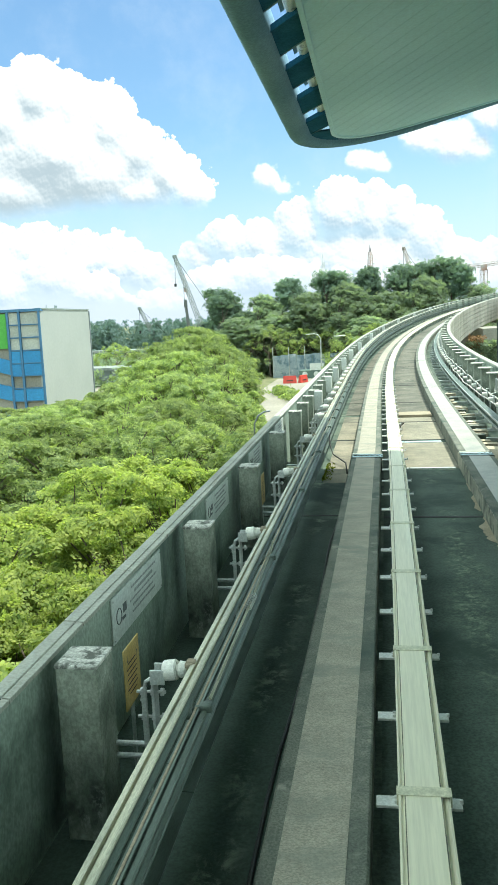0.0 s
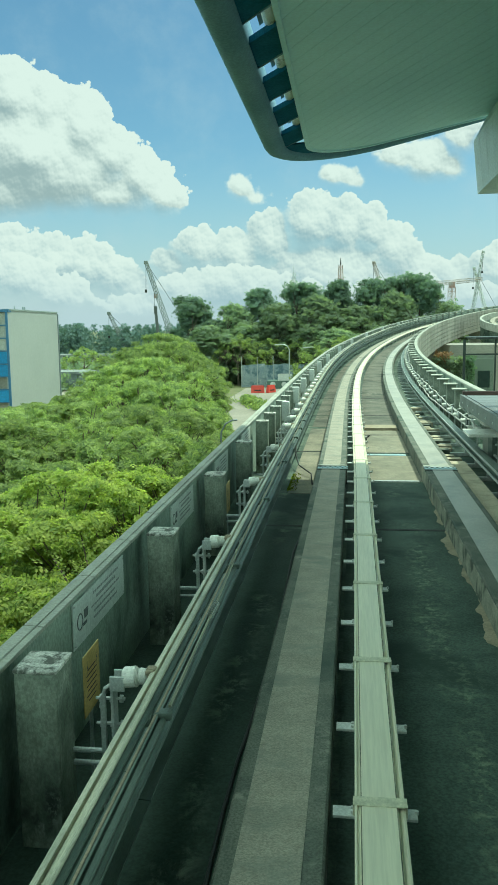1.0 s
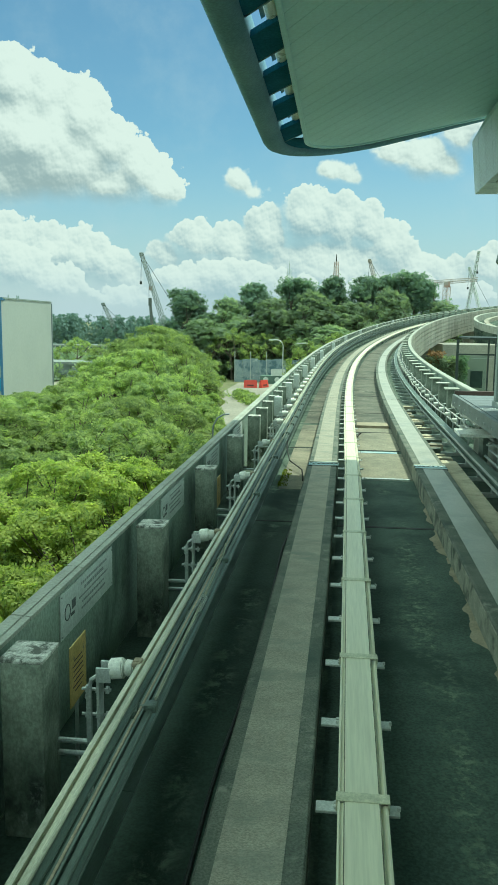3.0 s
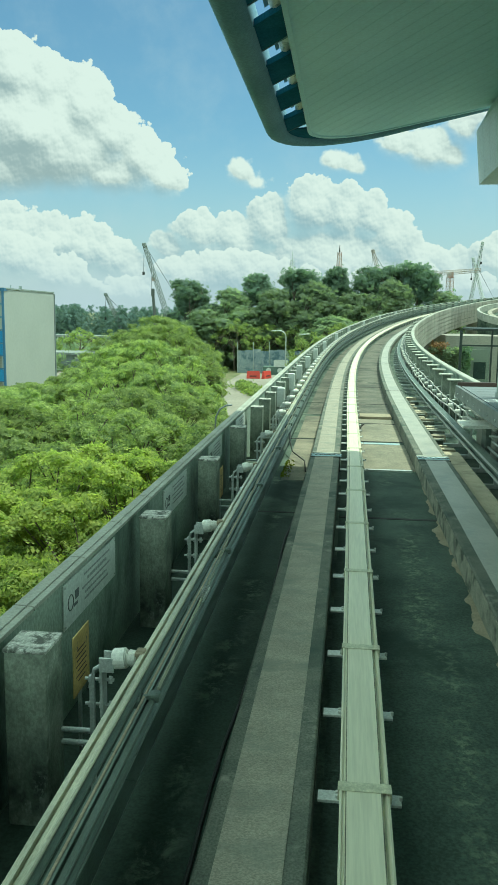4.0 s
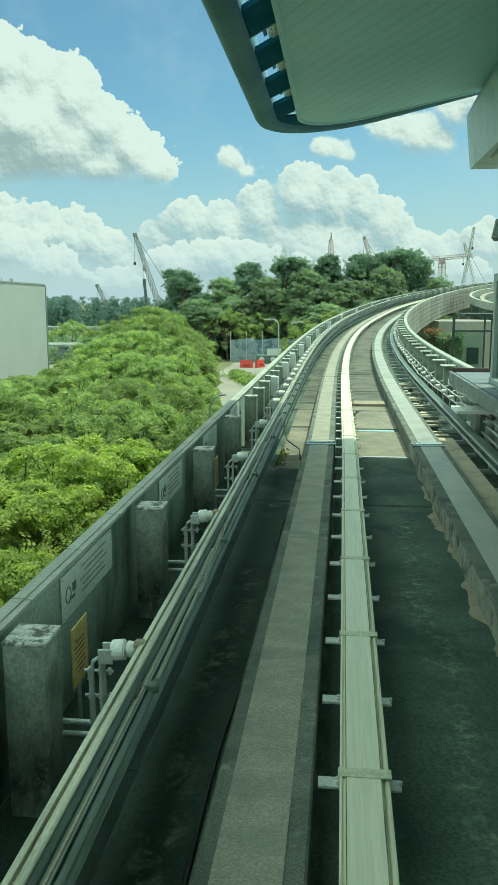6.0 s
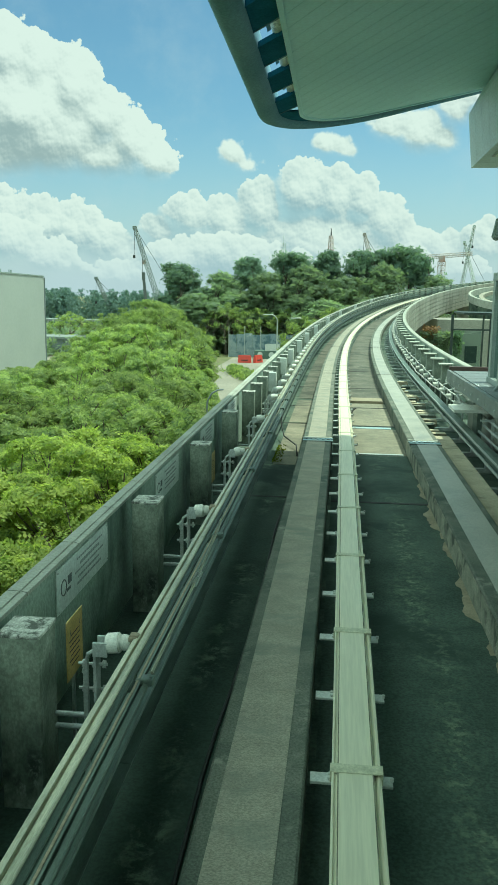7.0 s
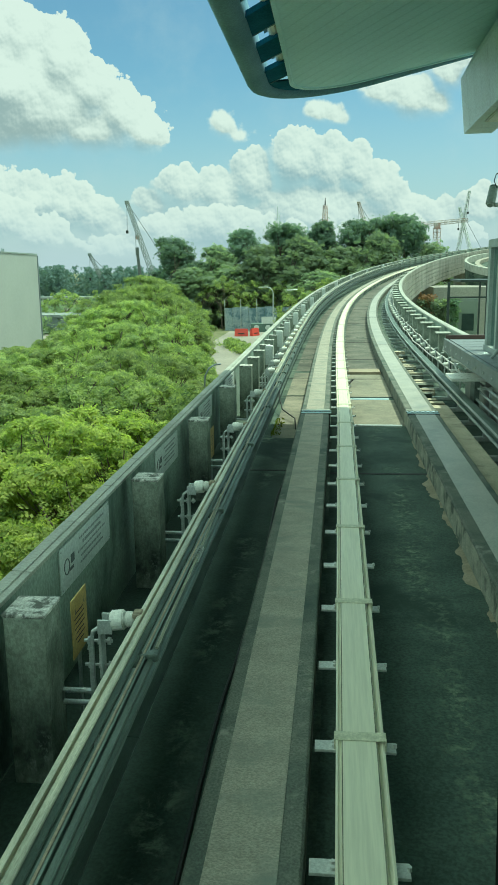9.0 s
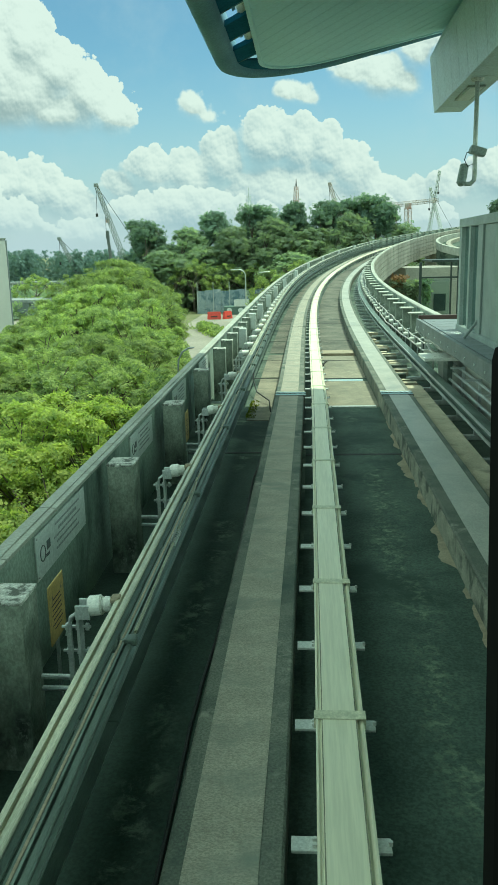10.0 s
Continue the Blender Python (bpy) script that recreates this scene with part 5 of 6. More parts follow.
def umbrella_tree(seed, height, spread, pads, per_pad, length, pairs, leaf_w, mat):
    """Broad spreading crown of flat leafy layers on crooked limbs."""
    rng = np.random.default_rng(seed)
    th = tagged(empty("tree"), "broad spreading tree with layered feathery yellow-green foliage", "tree", "trees beside the viaduct")
    base = height * 0.42
    cs, ns, tips = [], [], []
    for q in range(pads + pads // 2):
        low = q >= pads
        r = spread * (rng.uniform(0.6, 1.0) if low else math.sqrt((q + 0.5) / pads) * rng.uniform(0.85, 1.1))
        a = q * 2.39996 + rng.uniform(-0.3, 0.3)
        f = r / spread
        top = height - (height - base) * 0.55 * f ** 2.2 - rng.uniform(0, 0.36) * height * (0.45 + 0.7 * f)
        if low:
            top = height * rng.uniform(0.30, 0.70)
        c = np.array([r * math.cos(a), r * math.sin(a), top])
        tips.append(tuple(c - np.array([0, 0, 0.2])))
        pr = rng.uniform(0.2, 0.66) * spread * 0.20
        n = int(per_pad * 1.05 * (pr / (spread * 0.18)) ** 2)
        d = unit(rng.normal(0, 1, (n, 3)))
        d[:, 2] = np.abs(d[:, 2]) * np.where(rng.random(n) < 0.8, 1, -0.6)
        rad = rng.uniform(0.35, 1.0, (n, 1)) ** 0.5 * rng.uniform(0.8, 1.2, (n, 1))
        tilt = np.array([math.cos(a), math.sin(a), 0]) * 0.25 * f
        p = c + d * rad * np.array([pr, pr, pr * rng.uniform(0.3, 0.6)])
        p[:, 2] -= ((p[:, :2] - c[:2]) @ np.array([math.cos(a), math.sin(a)])) * 0.25 * f
        cs.append(p)
        ns.append(unit(d * np.array([0.8, 0.8, 0.8]) + rng.normal(0, 0.3, (n, 3)) + np.array([0, 0, 0.7]) + tilt))
    n = int(sum(len(c) for c in cs) * 0.08)
    a, f = rng.uniform(0, 6.283, n), np.sqrt(rng.uniform(0, 1.1, n))
    z = height - (height - base) * 0.62 * f ** 2.0 - np.abs(rng.normal(0, 0.10, n)) * height
    cs.append(np.stack([f * spread * np.cos(a), f * spread * np.sin(a), z], 1))
    ns.append(unit(rng.normal(0, 0.5, (n, 3)) + np.array([0, 0, 0.9])))
    v = leaf_cloud(np.concatenate(cs), np.concatenate(ns), rng, length, pairs, leaf_w)
    part("trunk", limbs(rng, height, spread, tips, 0.16 * height / 9, base), M_BARK, th)
    part("crown", quad_mesh("crown", v, mat), None, th)
    return th


def tall_tree(seed, height, spread, clumps, per_clump, size, mat, label, crown_from=0.35, group="big trees behind the bend"):
    """Tall rounded tree: trunk, limbs and many irregular leaf clumps."""
    rng = np.random.default_rng(seed)
    th = tagged(empty("tree"), label, "tree", group)
    base = height * crown_from
    cs, ns, tips = [], [], []
    # limbs carry lobes of unlike size with gaps between them
    lobes = []
    for q in range(13):
        u = (q + rng.uniform(0.2, 0.8)) / 13
        lim = spread * (math.sin(math.pi * min(1, 0.16 + 0.78 * u ** 0.8)) ** 0.6) * 0.72
        r, a = lim * rng.uniform(0.25, 1.0), q * 2.4 + rng.uniform(-0.5, 0.5)
        lobes.append((np.array([r * math.cos(a), r * math.sin(a), base + (height - base) * (0.08 + 0.80 * u)]), spread * rng.uniform(0.24, 0.46)))
    lobes.append((np.array([0, 0, height - spread * 0.3]), spread * 0.3))
    for q in range(clumps):
        c0, lr = lobes[q % len(lobes)]
        out = unit(rng.normal(0, 1, 3) + np.array([0, 0, 0.25]))
        c = c0 + out * lr * rng.uniform(0.35, 1.05) * np.array([1, 1, 0.85])
        tips.append(tuple(c))
        pr = spread * rng.uniform(0.03, 0.10)
        d = rng.normal(0, 1, (per_clump, 3))
        cs.append(c + d * pr * np.array([1, 1, 0.85]))
        ns.append(unit(d * 0.9 + out * 0.7 + rng.normal(0, 0.5, (per_clump, 3)) + np.array([0, 0, 0.3])))
    v = leaf_cloud(np.concatenate(cs), np.concatenate(ns), rng, size, 2, 0.30)
    part("trunk", limbs(rng, height, spread, tips[:60], 0.02 * height, base), M_BARK, th)
    part("crown", quad_mesh("crown", v, mat), None, th)
    return th


near = [umbrella_tree(31, 7.0, 3.3, 185, 330, 0.19, 3, 0.15, M_LEAF_NEAR), umbrella_tree(32, 7.0, 3.5, 190, 320, 0.19, 3, 0.15, M_LEAF_NEAR)]
middle = [umbrella_tree(41, 7.0, 3.7, 230, 112, 0.26, 4, 0.10, M_LEAF), umbrella_tree(42, 7.0, 3.5, 220, 116, 0.26, 4, 0.10, M_LEAF), umbrella_tree(43, 7.0, 3.9, 240, 108, 0.27, 4, 0.10, M_LEAF)]
# x, y, top height above the running surface, width factor
TREES = [
    (-5.0, 6.9, -0.45, 0.95), (-4.7, 10.0, -0.7, 0.8), (-5.4, 13.2, -0.35, 0.95), (-9.4, 10.4, -1.0, 1.1), (-5.2, 17.8, -0.3, 1.0), (-10.4, 15.8, -0.8, 1.15),
    (-5.6, 22.6, -0.1, 1.0), (-10.6, 21.6, -0.5, 1.1), (-15.8, 19.6, -1.2, 1.2), (-6.9, 28.6, 0.0, 1.05), (-12.0, 27.8, -0.6, 1.1), (-17.4, 26.4, -1.2, 1.2),
    (-8.7, 35.2, 0.5, 1.1), (-14.2, 34.2, -0.8, 1.1), (-19.8, 33.2, -1.2, 1.2), (-10.3, 42.4, 1.2, 1.15), (-15.6, 41.6, -1.2, 1.1), (-21.6, 40.4, -1.8, 1.2),
    (-11.3, 50.2, 1.9, 1.2), (-16.2, 50.6, -1.0, 1.1), (-21.0, 48.6, -2.2, 1.1), (-26.0, 49.0, -2.5, 1.2), (-13.0, 58.8, 2.3, 1.25), (-17.0, 60.5, -0.2, 1.1), (-22.4, 57.6, -2.6, 1.1), (-28.5, 57.5, -3.0, 1.2), (-32.5, 50.5, -2.9, 1.2), (-27.5, 42.5, -2.3, 1.2), (-24.8, 34.0, -1.9, 1.2),
]
used = set()
for i, (x, y, top, w) in enumerate(TREES):
    pool = near if y < 19 else middle
    src = pool[i % len(pool)]
    h = (top - GROUND_Z) / 7.0
    m = pose(x, y, GROUND_Z, 0, 0, (i * 137) % 360)
    if src.name in used:
        ob = copy_thing(src, m)
    else:
        used.add(src.name)
        ob = src
        ob.matrix_basis = m
    ob.scale = (w * 1.02, w * 1.02, h)

# big trees behind the bend
DARK = "tall dark green rounded tree standing behind the guideway"
PALE = "tall mixed green bushy tree standing behind the guideway"
bigs = [tall_tree(61, 17.0, 5.2, 430, 17, 0.52, M_LEAF_DARK_HAZED, DARK), tall_tree(62, 17.0, 4.6, 420, 17, 0.52, M_LEAF_DARK_HAZED, DARK, 0.25), tall_tree(63, 15.5, 5.0, 430, 17, 0.54, M_LEAF_MID_HAZED, PALE, 0.1), tall_tree(64, 15.0, 5.4, 430, 17, 0.54, M_LEAF_MID_HAZED, PALE, 0.05)]
BIG = [
    (0, -27.5, 148, 15.4, 0.95), (1, -15.2, 149, 16.7, 1.0), (0, -7.1, 152, 17.6, 1.1), (1, -1.1, 150, 18.0, 0.85), (0, 5.4, 149, 18.0, 0.95), (1, 8.0, 152, 18.4, 0.8), (0, 13.2, 150, 18.8, 1.0),
    (2, -19.5, 146, 14.0, 1.0), (3, -11.5, 143, 14.4, 1.0), (2, -4.5, 141, 15.0, 1.1), (3, 2.0, 141, 13.8, 1.05), (2, 8.5, 141, 15.4, 1.05), (3, 16.8, 146, 14.2, 0.9), (2, 20.5, 150, 12.0, 0.8),
    (3, -23.5, 140, 10.6, 1.0), (2, -17.0, 142, 10.2, 1.0), (3, -8.0, 141, 10.0, 1.1), (2, -1.0, 130, 9.4, 1.1), (3, 6.5, 130, 10.2, 1.1), (2, 13.0, 134, 11.0, 1.1), (3, 19.5, 138, 11.2, 1.0), (0, 24.5, 146, 11.6, 0.8), (1, 28.5, 150, 10.6, 0.8), (1, 33.6, 150, 17.4, 0.55),
]
placed = set()
for kind, x, y, h, w in BIG:
    src = bigs[kind]
    m = pose(x, y, GROUND_Z, 0, 0, (x * 53 + y * 17) % 360)
    if src.name in placed:
        ob = copy_thing(src, m)
    else:
        placed.add(src.name)
        ob = src
        ob.matrix_basis = m
    ob.scale = (w * 1.28, w * 1.28, h / (17.0 if kind < 2 else 15.5))
# bright small trees close to the outside of the bend
smalls = [umbrella_tree(51, 6.5, 3.4, 40, 50, 0.6, 3, 0.12, M_LEAF), umbrella_tree(52, 6.5, 3.2, 40, 50, 0.6, 3, 0.12, M_LEAF)]
for i, (x, y, top, w) in enumerate(((-2.6, 92, 0.6, 1.1), (0.6, 97, 1.7, 1.1), (4.2, 104, 2.3, 1.2), (8.0, 112, 2.8, 1.1), (-18.0, 137, 1.6, 1.3), (-12.5, 138, 1.0, 1.3), (-7.0, 138, 0.8, 1.2), (-1.5, 136, 1.5, 1.3), (-30, 120, -1.4, 1.2), (-37, 132, -0.2, 1.3), (-45, 138, -0.3, 1.2), (1.5, 84, -1.2, 0.9), (-23.5, 100, 1.2, 0.75), (-29.5, 158, 3.0, 1.2), (-34, 165, 2.2, 1.2))):
    m = pose(x, y, GROUND_Z, 0, 0, i * 71)
    ob = smalls[i] if i < 2 else copy_thing(smalls[i % 2], m)
    ob.matrix_basis = m
    ob.scale = (w, w, (top - GROUND_Z) / 6.5)

# far forest
rng = np.random.default_rng(9)
cs, ns = [], []
for q in range(420):
    f = rng.uniform(0, 1)
    az = radians(-34 + 52 * f)
    d = rng.uniform(255, 300)
    hgt = rng.uniform(8.2, 11.6)
    n = 200
    u = rng.uniform(0.0, 1, n)
    p = np.stack([d * math.sin(az) + rng.normal(0, 1, n) * 2.6 * (1.1 - u), d * math.cos(az) + rng.normal(0, 1, n) * 1.6, GROUND_Z + hgt * u], 1)
    cs.append(p)
    ns.append(unit(rng.normal(0, 1, (n, 3)) + np.array([0, -0.6, 0.5])))
v = leaf_cloud(np.concatenate(cs), np.concatenate(ns), rng, 0.75, 2, 0.38)
tagged(new("far_forest", quad_mesh("far_forest", v, M_FOREST_HAZED)), "dense dark green forest far away", "forest", kind="stuff")
# undergrowth below the big trees
cs, ns = [], []
for q in range(900):
    x, y = rng.uniform(-60, 40), rng.uniform(122, 160)
    if -22 < x < 0 and y < 137:
        y = rng.uniform(137, 160)
    n = 12
    cs.append(np.array([x, y, GROUND_Z]) + np.abs(rng.normal(0, 1, (n, 3))) * np.array([1.5, 1.5, 1.6]))
    ns.append(unit(rng.normal(0, 1, (n, 3)) + np.array([0, 0, 0.8])))
v = leaf_cloud(np.concatenate(cs), np.concatenate(ns), rng, 1.1, 2, 0.28)
tagged(new("undergrowth", quad_mesh("undergrowth", v, M_LEAF_MID_HAZED)), "tangled green undergrowth below the big trees", "undergrowth", kind="stuff")

cs, ns = [], []
for q in range(90):
    f = rng.uniform(0, 1)
    c = np.array([-13.2 + 6.6 * f, 106 - 20 * f, GROUND_Z])
    n = 14
    cs.append(c + np.stack([rng.normal(0, 0.45, n), rng.normal(0, 0.45, n), rng.uniform(0.1, 1.1, n)], 1))
    ns.append(unit(rng.normal(0, 1, (n, 3)) + np.array([0, 0, 0.8])))
v = leaf_cloud(np.concatenate(cs), np.concatenate(ns), rng, 0.5, 2, 0.28)
tagged(new("hedge", quad_mesh("hedge", v, M_LEAF)), "low clipped yellow-green hedge along the yard", "hedge", kind="stuff")

# shrubs by the station building under the bend, some in orange blossom
for mt, lab, x0, x1, top, n in ((M_LEAF_MID_HAZED, "dark green shrub under the viaduct", 8.9, 12.6, -0.5, 700), (M_ORANGE, "orange flowering shrub under the viaduct", 8.9, 10.2, 0.0, 110)):
    cs = np.stack([rng.uniform(x0, x1, n), rng.uniform(81.5, 83.2, n), GROUND_Z + (top - GROUND_Z) * (1 - 0.6 * rng.random(n) ** 2)], 1)
    v = leaf_cloud(cs, unit(rng.normal(0, 1, (n, 3)) + np.array([0, -0.5, 0.8])), rng, 0.5, 2, 0.3)
    sh = tagged(empty("shrub"), lab, "shrub", "shrubs under the viaduct")
    part("foliage", quad_mesh("foliage", v, mt), None, sh)
    part("stem", rod(((x0 + x1) / 2, 82.2, GROUND_Z), ((x0 + x1) / 2, 82.3, top - 1.0), 0.07, 0.03), M_BARK, sh)

# ---------------------------------------------------------------- building beyond the trees
house = tagged(empty("office_block"), "block with a blank white end wall and blue panelled stair front", "building")
# corners in plan: stair front runs away to the left, end wall to the right
CORNER, RIGHT, LEFT = Vector((-31.7, 75.0, 0)), Vector((-33.0, 92.0, 0)), Vector((-46.0, 72.5, 0))
HT, HB = 4.6, GROUND_Z


def wall_frame(a, b):
    """A pose at a with x towards b and y into the building."""
    d = (b - a).normalized()
    return Matrix.Translation(a) @ Matrix(((d.x, -d.y, 0, 0), (d.y, d.x, 0, 0), (0, 0, 1, 0), (0, 0, 0, 1)))


end_len = (RIGHT - CORNER).length
m = wall_frame(CORNER, RIGHT)
part("end_wall", boxed((0.0, 0.0, HB), (end_len, 0.4, HT), m=m), M_WHITEWALL, house, "blank white rendered end wall")
part("parapet", boxed((-0.05, -0.06, HT), (end_len + 0.06, 0.5, HT + 0.14), m=m), M_FRAME, house)
part("downpipe", boxed((end_len + 0.0, -0.12, HB), (end_len + 0.14, 0.0, HT - 0.1), m=m), M_FENCE, house)
for q in (3.0, 5.6, 6.0, 6.3):
    part("roof_stub", rod(m @ Vector((q, 0.3, HT)), m @ Vector((q, 0.3, HT + 0.45)), 0.05, n=5), M_FRAME, house)
front_len = (LEFT - CORNER).length
f = wall_frame(LEFT, CORNER)
part("front_wall", boxed((0, 0.25, HB), (front_len, 0.6, HT), m=f), M_TAN, house, "tan wall behind the blue stair panels")
part("back_wall", boxed((0, 8.6, HB), (front_len, 9.0, HT), m=f), M_WHITEWALL, house)
part("roof", boxed((-0.2, -0.15, HT - 0.16), (front_len + 0.1, 9.0, HT + 0.10), m=f), M_BLUE_DK, house, "flat roof with a blue edge")
# blue frame and infill panels; u counts back from the corner
for u, w in ((0.0, 0.22), (1.95, 0.2), (3.05, 0.2), (6.5, 0.2), (10.0, 0.2)):
    part("mullion", boxed((front_len - u - w, -0.12, HB), (front_len - u, 0.3, HT - 0.16), m=f), M_BLUE_DK, house)
for lev in range(7):
    top = HT - 0.25 - lev * 1.22
    for u0, u1 in ((0.22, 1.95), (2.15, 3.05)):
        if lev < 3:
            pn = part("panel", boxed((front_len - u1 + 0.03, 0.05, top - 1.08), (front_len - u0 - 0.03, 0.24, top), m=f), M_GREYPANEL, house)
        elif lev in (3, 4, 6):
            pn = part("panel", boxed((front_len - u1 + 0.03, -0.05, top - 1.18), (front_len - u0 - 0.03, 0.24, top), m=f), M_BLUE, house)
    part("transom", boxed((front_len - 3.05, -0.10, top - 1.19), (front_len - 0.22, 0.28, top - 1.09), m=f), M_BLUE_DK, house)
part("panel", boxed((front_len - 6.4, -0.02, HT - 3.6), (front_len - 3.3, 0.24, HT - 0.3), m=f), M_GREEN_P, house, "bright green cladding")
bm = bmesh.new()
for i in range(9):
    add_box(bm, (front_len - 6.2 + (i % 3) * 0.95, -0.06, HT - 0.9 - (i // 3) * 0.9), (front_len - 5.9 + (i % 3) * 0.95, -0.02, HT - 0.7 - (i // 3) * 0.9), f)
part("mark", bm, M_INK, house)
for lev in range(4):
    z0 = HT - 3.3 - lev * 2.55
    bm = bmesh.new()
    # sloping stair balustrade
    pts = [(front_len - 12, z0 + 1.0), (front_len - 3.0, z0 - 1.5), (front_len - 3.0, z0 - 2.9), (front_len - 12, z0 - 0.4)]
    a = [bm.verts.new(f @ Vector((u, -0.10, z))) for u, z in pts]
    b = [bm.verts.new(f @ Vector((u, 0.15, z))) for u, z in pts]
    bm.faces.new(a)
    bm.faces.new(b[::-1])
    for k in range(4):
        bm.faces.new((a[k], b[k], b[(k + 1) % 4], a[(k + 1) % 4]))
    part("balustrade", bm, M_BLUE, house, "sloping blue stair panel")

# ---------------------------------------------------------------- yard, road, hoardings and barriers
def on_ground(name, x0, y0, x1, y1, mat, label, cat, z=0.03, turn=0):
    return tagged(part(name, boxed((x0, y0, GROUND_Z - 0.3), (x1, y1, GROUND_Z + z)), mat), label, cat, kind="structure")


on_ground("yard", -16, 66, 6, 131, M_YARD, "pale bare sandy yard", "yard")
on_ground("road", -52, 118, -20, 128, M_YARD, "pale earth road", "road", 0.05)
on_ground("pavement", -7.5, 30, -2.2, 66, M_YARD, "pale concrete path below the viaduct", "path", 0.04)


def make_barrier():
    th = tagged(empty("road_barrier"), "red plastic water-filled road barrier", "barrier", "red barriers in the yard")
    bm = bmesh.new()
    vs = [(-1.0, -0.3, 0), (1.0, -0.3, 0), (1.0, 0.3, 0), (-1.0, 0.3, 0), (-0.95, -0.12, 1.15), (0.95, -0.12, 1.15), (0.95, 0.12, 1.15), (-0.95, 0.12, 1.15)]
    v = [bm.verts.new(p) for p in vs]
    for q in ((3, 2, 1, 0), (4, 5, 6, 7), (0, 1, 5, 4), (1, 2, 6, 5), (2, 3, 7, 6), (3, 0, 4, 7)):
        bm.faces.new([v[i] for i in q])
    bmesh.ops.bevel(bm, geom=bm.edges[:], offset=0.06, segments=2, affect="EDGES")
    part("body", bm, M_RED, th)
    part("slot", boxed((-0.5, -0.27, 0.35), (0.5, -0.2, 0.5), 0.02), M_GROOVE, th)
    return th


bar = make_barrier()
bar.matrix_basis = pose(-13.0, 121, GROUND_Z)
for x, y, r in ((-11.1, 121.8, 62),):
    copy_thing(bar, pose(x, y, GROUND_Z, 0, 0, r))
hoard = tagged(empty("hoarding"), "site hoarding of upright sheets with faded blue-grey painting", "hoarding")
for i in range(16):
    part("sheet", boxed((-17 + i * 1.3, 133.0 + 0.05 * (i % 2), GROUND_Z), (-17 + i * 1.3 + 1.28, 133.06 + 0.05 * (i % 2), GROUND_Z + 3.6 + 0.12 * (i % 3))), M_MURAL, hoard)
    if i % 2 == 0:
        part("post", boxed((-17 + i * 1.3, 132.85, GROUND_Z), (-16.9 + i * 1.3, 133.0, GROUND_Z + 5.0)), M_GALV, hoard)
office = tagged(empty("site_office"), "dark green site unit with pale discs under a white board", "cabin")
part("body", boxed((-12.4, 129.4, GROUND_Z), (-8.7, 132.0, GROUND_Z + 1.3), 0.04), M_SITEGREEN, office)
part("board", boxed((-10.7, 129.3, GROUND_Z + 1.32), (-8.4, 129.38, GROUND_Z + 2.4), 0.02), M_SIGN, office, "blank white board")
for x in (-11.5, -9.7):
    bm = bmesh.new()
    add_rod(bm, (x, 129.40, GROUND_Z + 0.7), (x, 129.32, GROUND_Z + 0.7), 0.42, n=20)
    add_rod(bm, (x, 129.32, GROUND_Z + 0.7), (x, 129.27, GROUND_Z + 0.7), 0.16, n=14)
    part("disc", bm, M_SIGN, office, "pale round disc")


def make_lamp(h):
    th = tagged(empty("street_lamp"), "slim grey street lamp with a curved arm", "street lamp", "street lamps by the yard")
    part("pole", rod((0, 0, 0), (0, 0, h * 0.86), 0.10, 0.07, 8), M_GALV, th)
    pts = [(0, 0, h * 0.85)] + [(-0.9 * (1 - math.cos(a)), 0, h * 0.85 + 0.9 * math.sin(a)) for a in (0.3, 0.6, 0.9, 1.2, 1.5)] + [(-1.5, 0, h * 0.85 + 0.88)]
    part("arm", tube(pts, 0.06, 6), M_GALV, th)
    part("head", boxed((-2.0, -0.12, h * 0.85 + 0.80), (-1.4, 0.12, h * 0.85 + 0.93), 0.03), M_BOX, th)
    return th


lamp = make_lamp(7.6)
lamp.matrix_basis = pose(-7.6, 112, GROUND_Z)
copy_thing(lamp, pose(-2.9, 96, GROUND_Z, 0, 0, 8))
arch = tagged(part("pipe_arch", tube([(-4.25, 29.0, GROUND_Z), (-4.22, 29.0, -1.6), (-4.19, 29.0, -1.05), (-4.04, 29.0, -0.76), (-3.81, 29.0, -0.62), (-3.6, 29.0, -0.60)], 0.032, 8), M_FENCE, smooth_faces=True), "bent grey lamp arm beside the parapet", "lamp arm")
shed = tagged(empty("shed"), "long low site shed with a pale roof", "shed")
part("wall", boxed((-50, 128, GROUND_Z), (-34, 136, GROUND_Z + 2.6)), M_FENCE, shed)
part("roof", boxed((-50.5, 127.5, GROUND_Z + 2.6), (-33.5, 136.5, GROUND_Z + 3.0)), M_HAZEROOF, shed)
shed2 = tagged(empty("shed"), "long pale roofed shelter in front of the forest", "shed")
part("roof", boxed((-84, 214, GROUND_Z + 2.6), (-50, 220, GROUND_Z + 3.1)), M_HAZEROOF, shed2)
for i in range(6):
    part("post", boxed((-83 + i * 6.4, 214.5, GROUND_Z), (-82.7 + i * 6.4, 214.8, GROUND_Z + 2.6)), M_GALV, shed2)
rnd = random.Random(77)
for i in range(16):
    w, h = rnd.uniform(2.0, 5.0), rnd.uniform(1.6, 2.8)
    x, y = rnd.uniform(-62, -33), rnd.uniform(140, 185)
    cn = tagged(empty("site_container", pose(x, y, GROUND_Z)), "small pale site container on open ground", "container", "containers on the far site")
    part("body", boxed((0, 0, 0), (w, 2.4, h), 0.05), (M_HAZEROOF, M_SIGN, M_BOX, M_TAN)[i % 4], cn)
    part("door", boxed((0.4, -0.04, 0.1), (1.2, 0.0, h - 0.3)), M_FENCE, cn)
# little red-roofed shelter glimpsed between the crowns
hut = tagged(empty("hut"), "small orange roofed hut among the trees", "hut")
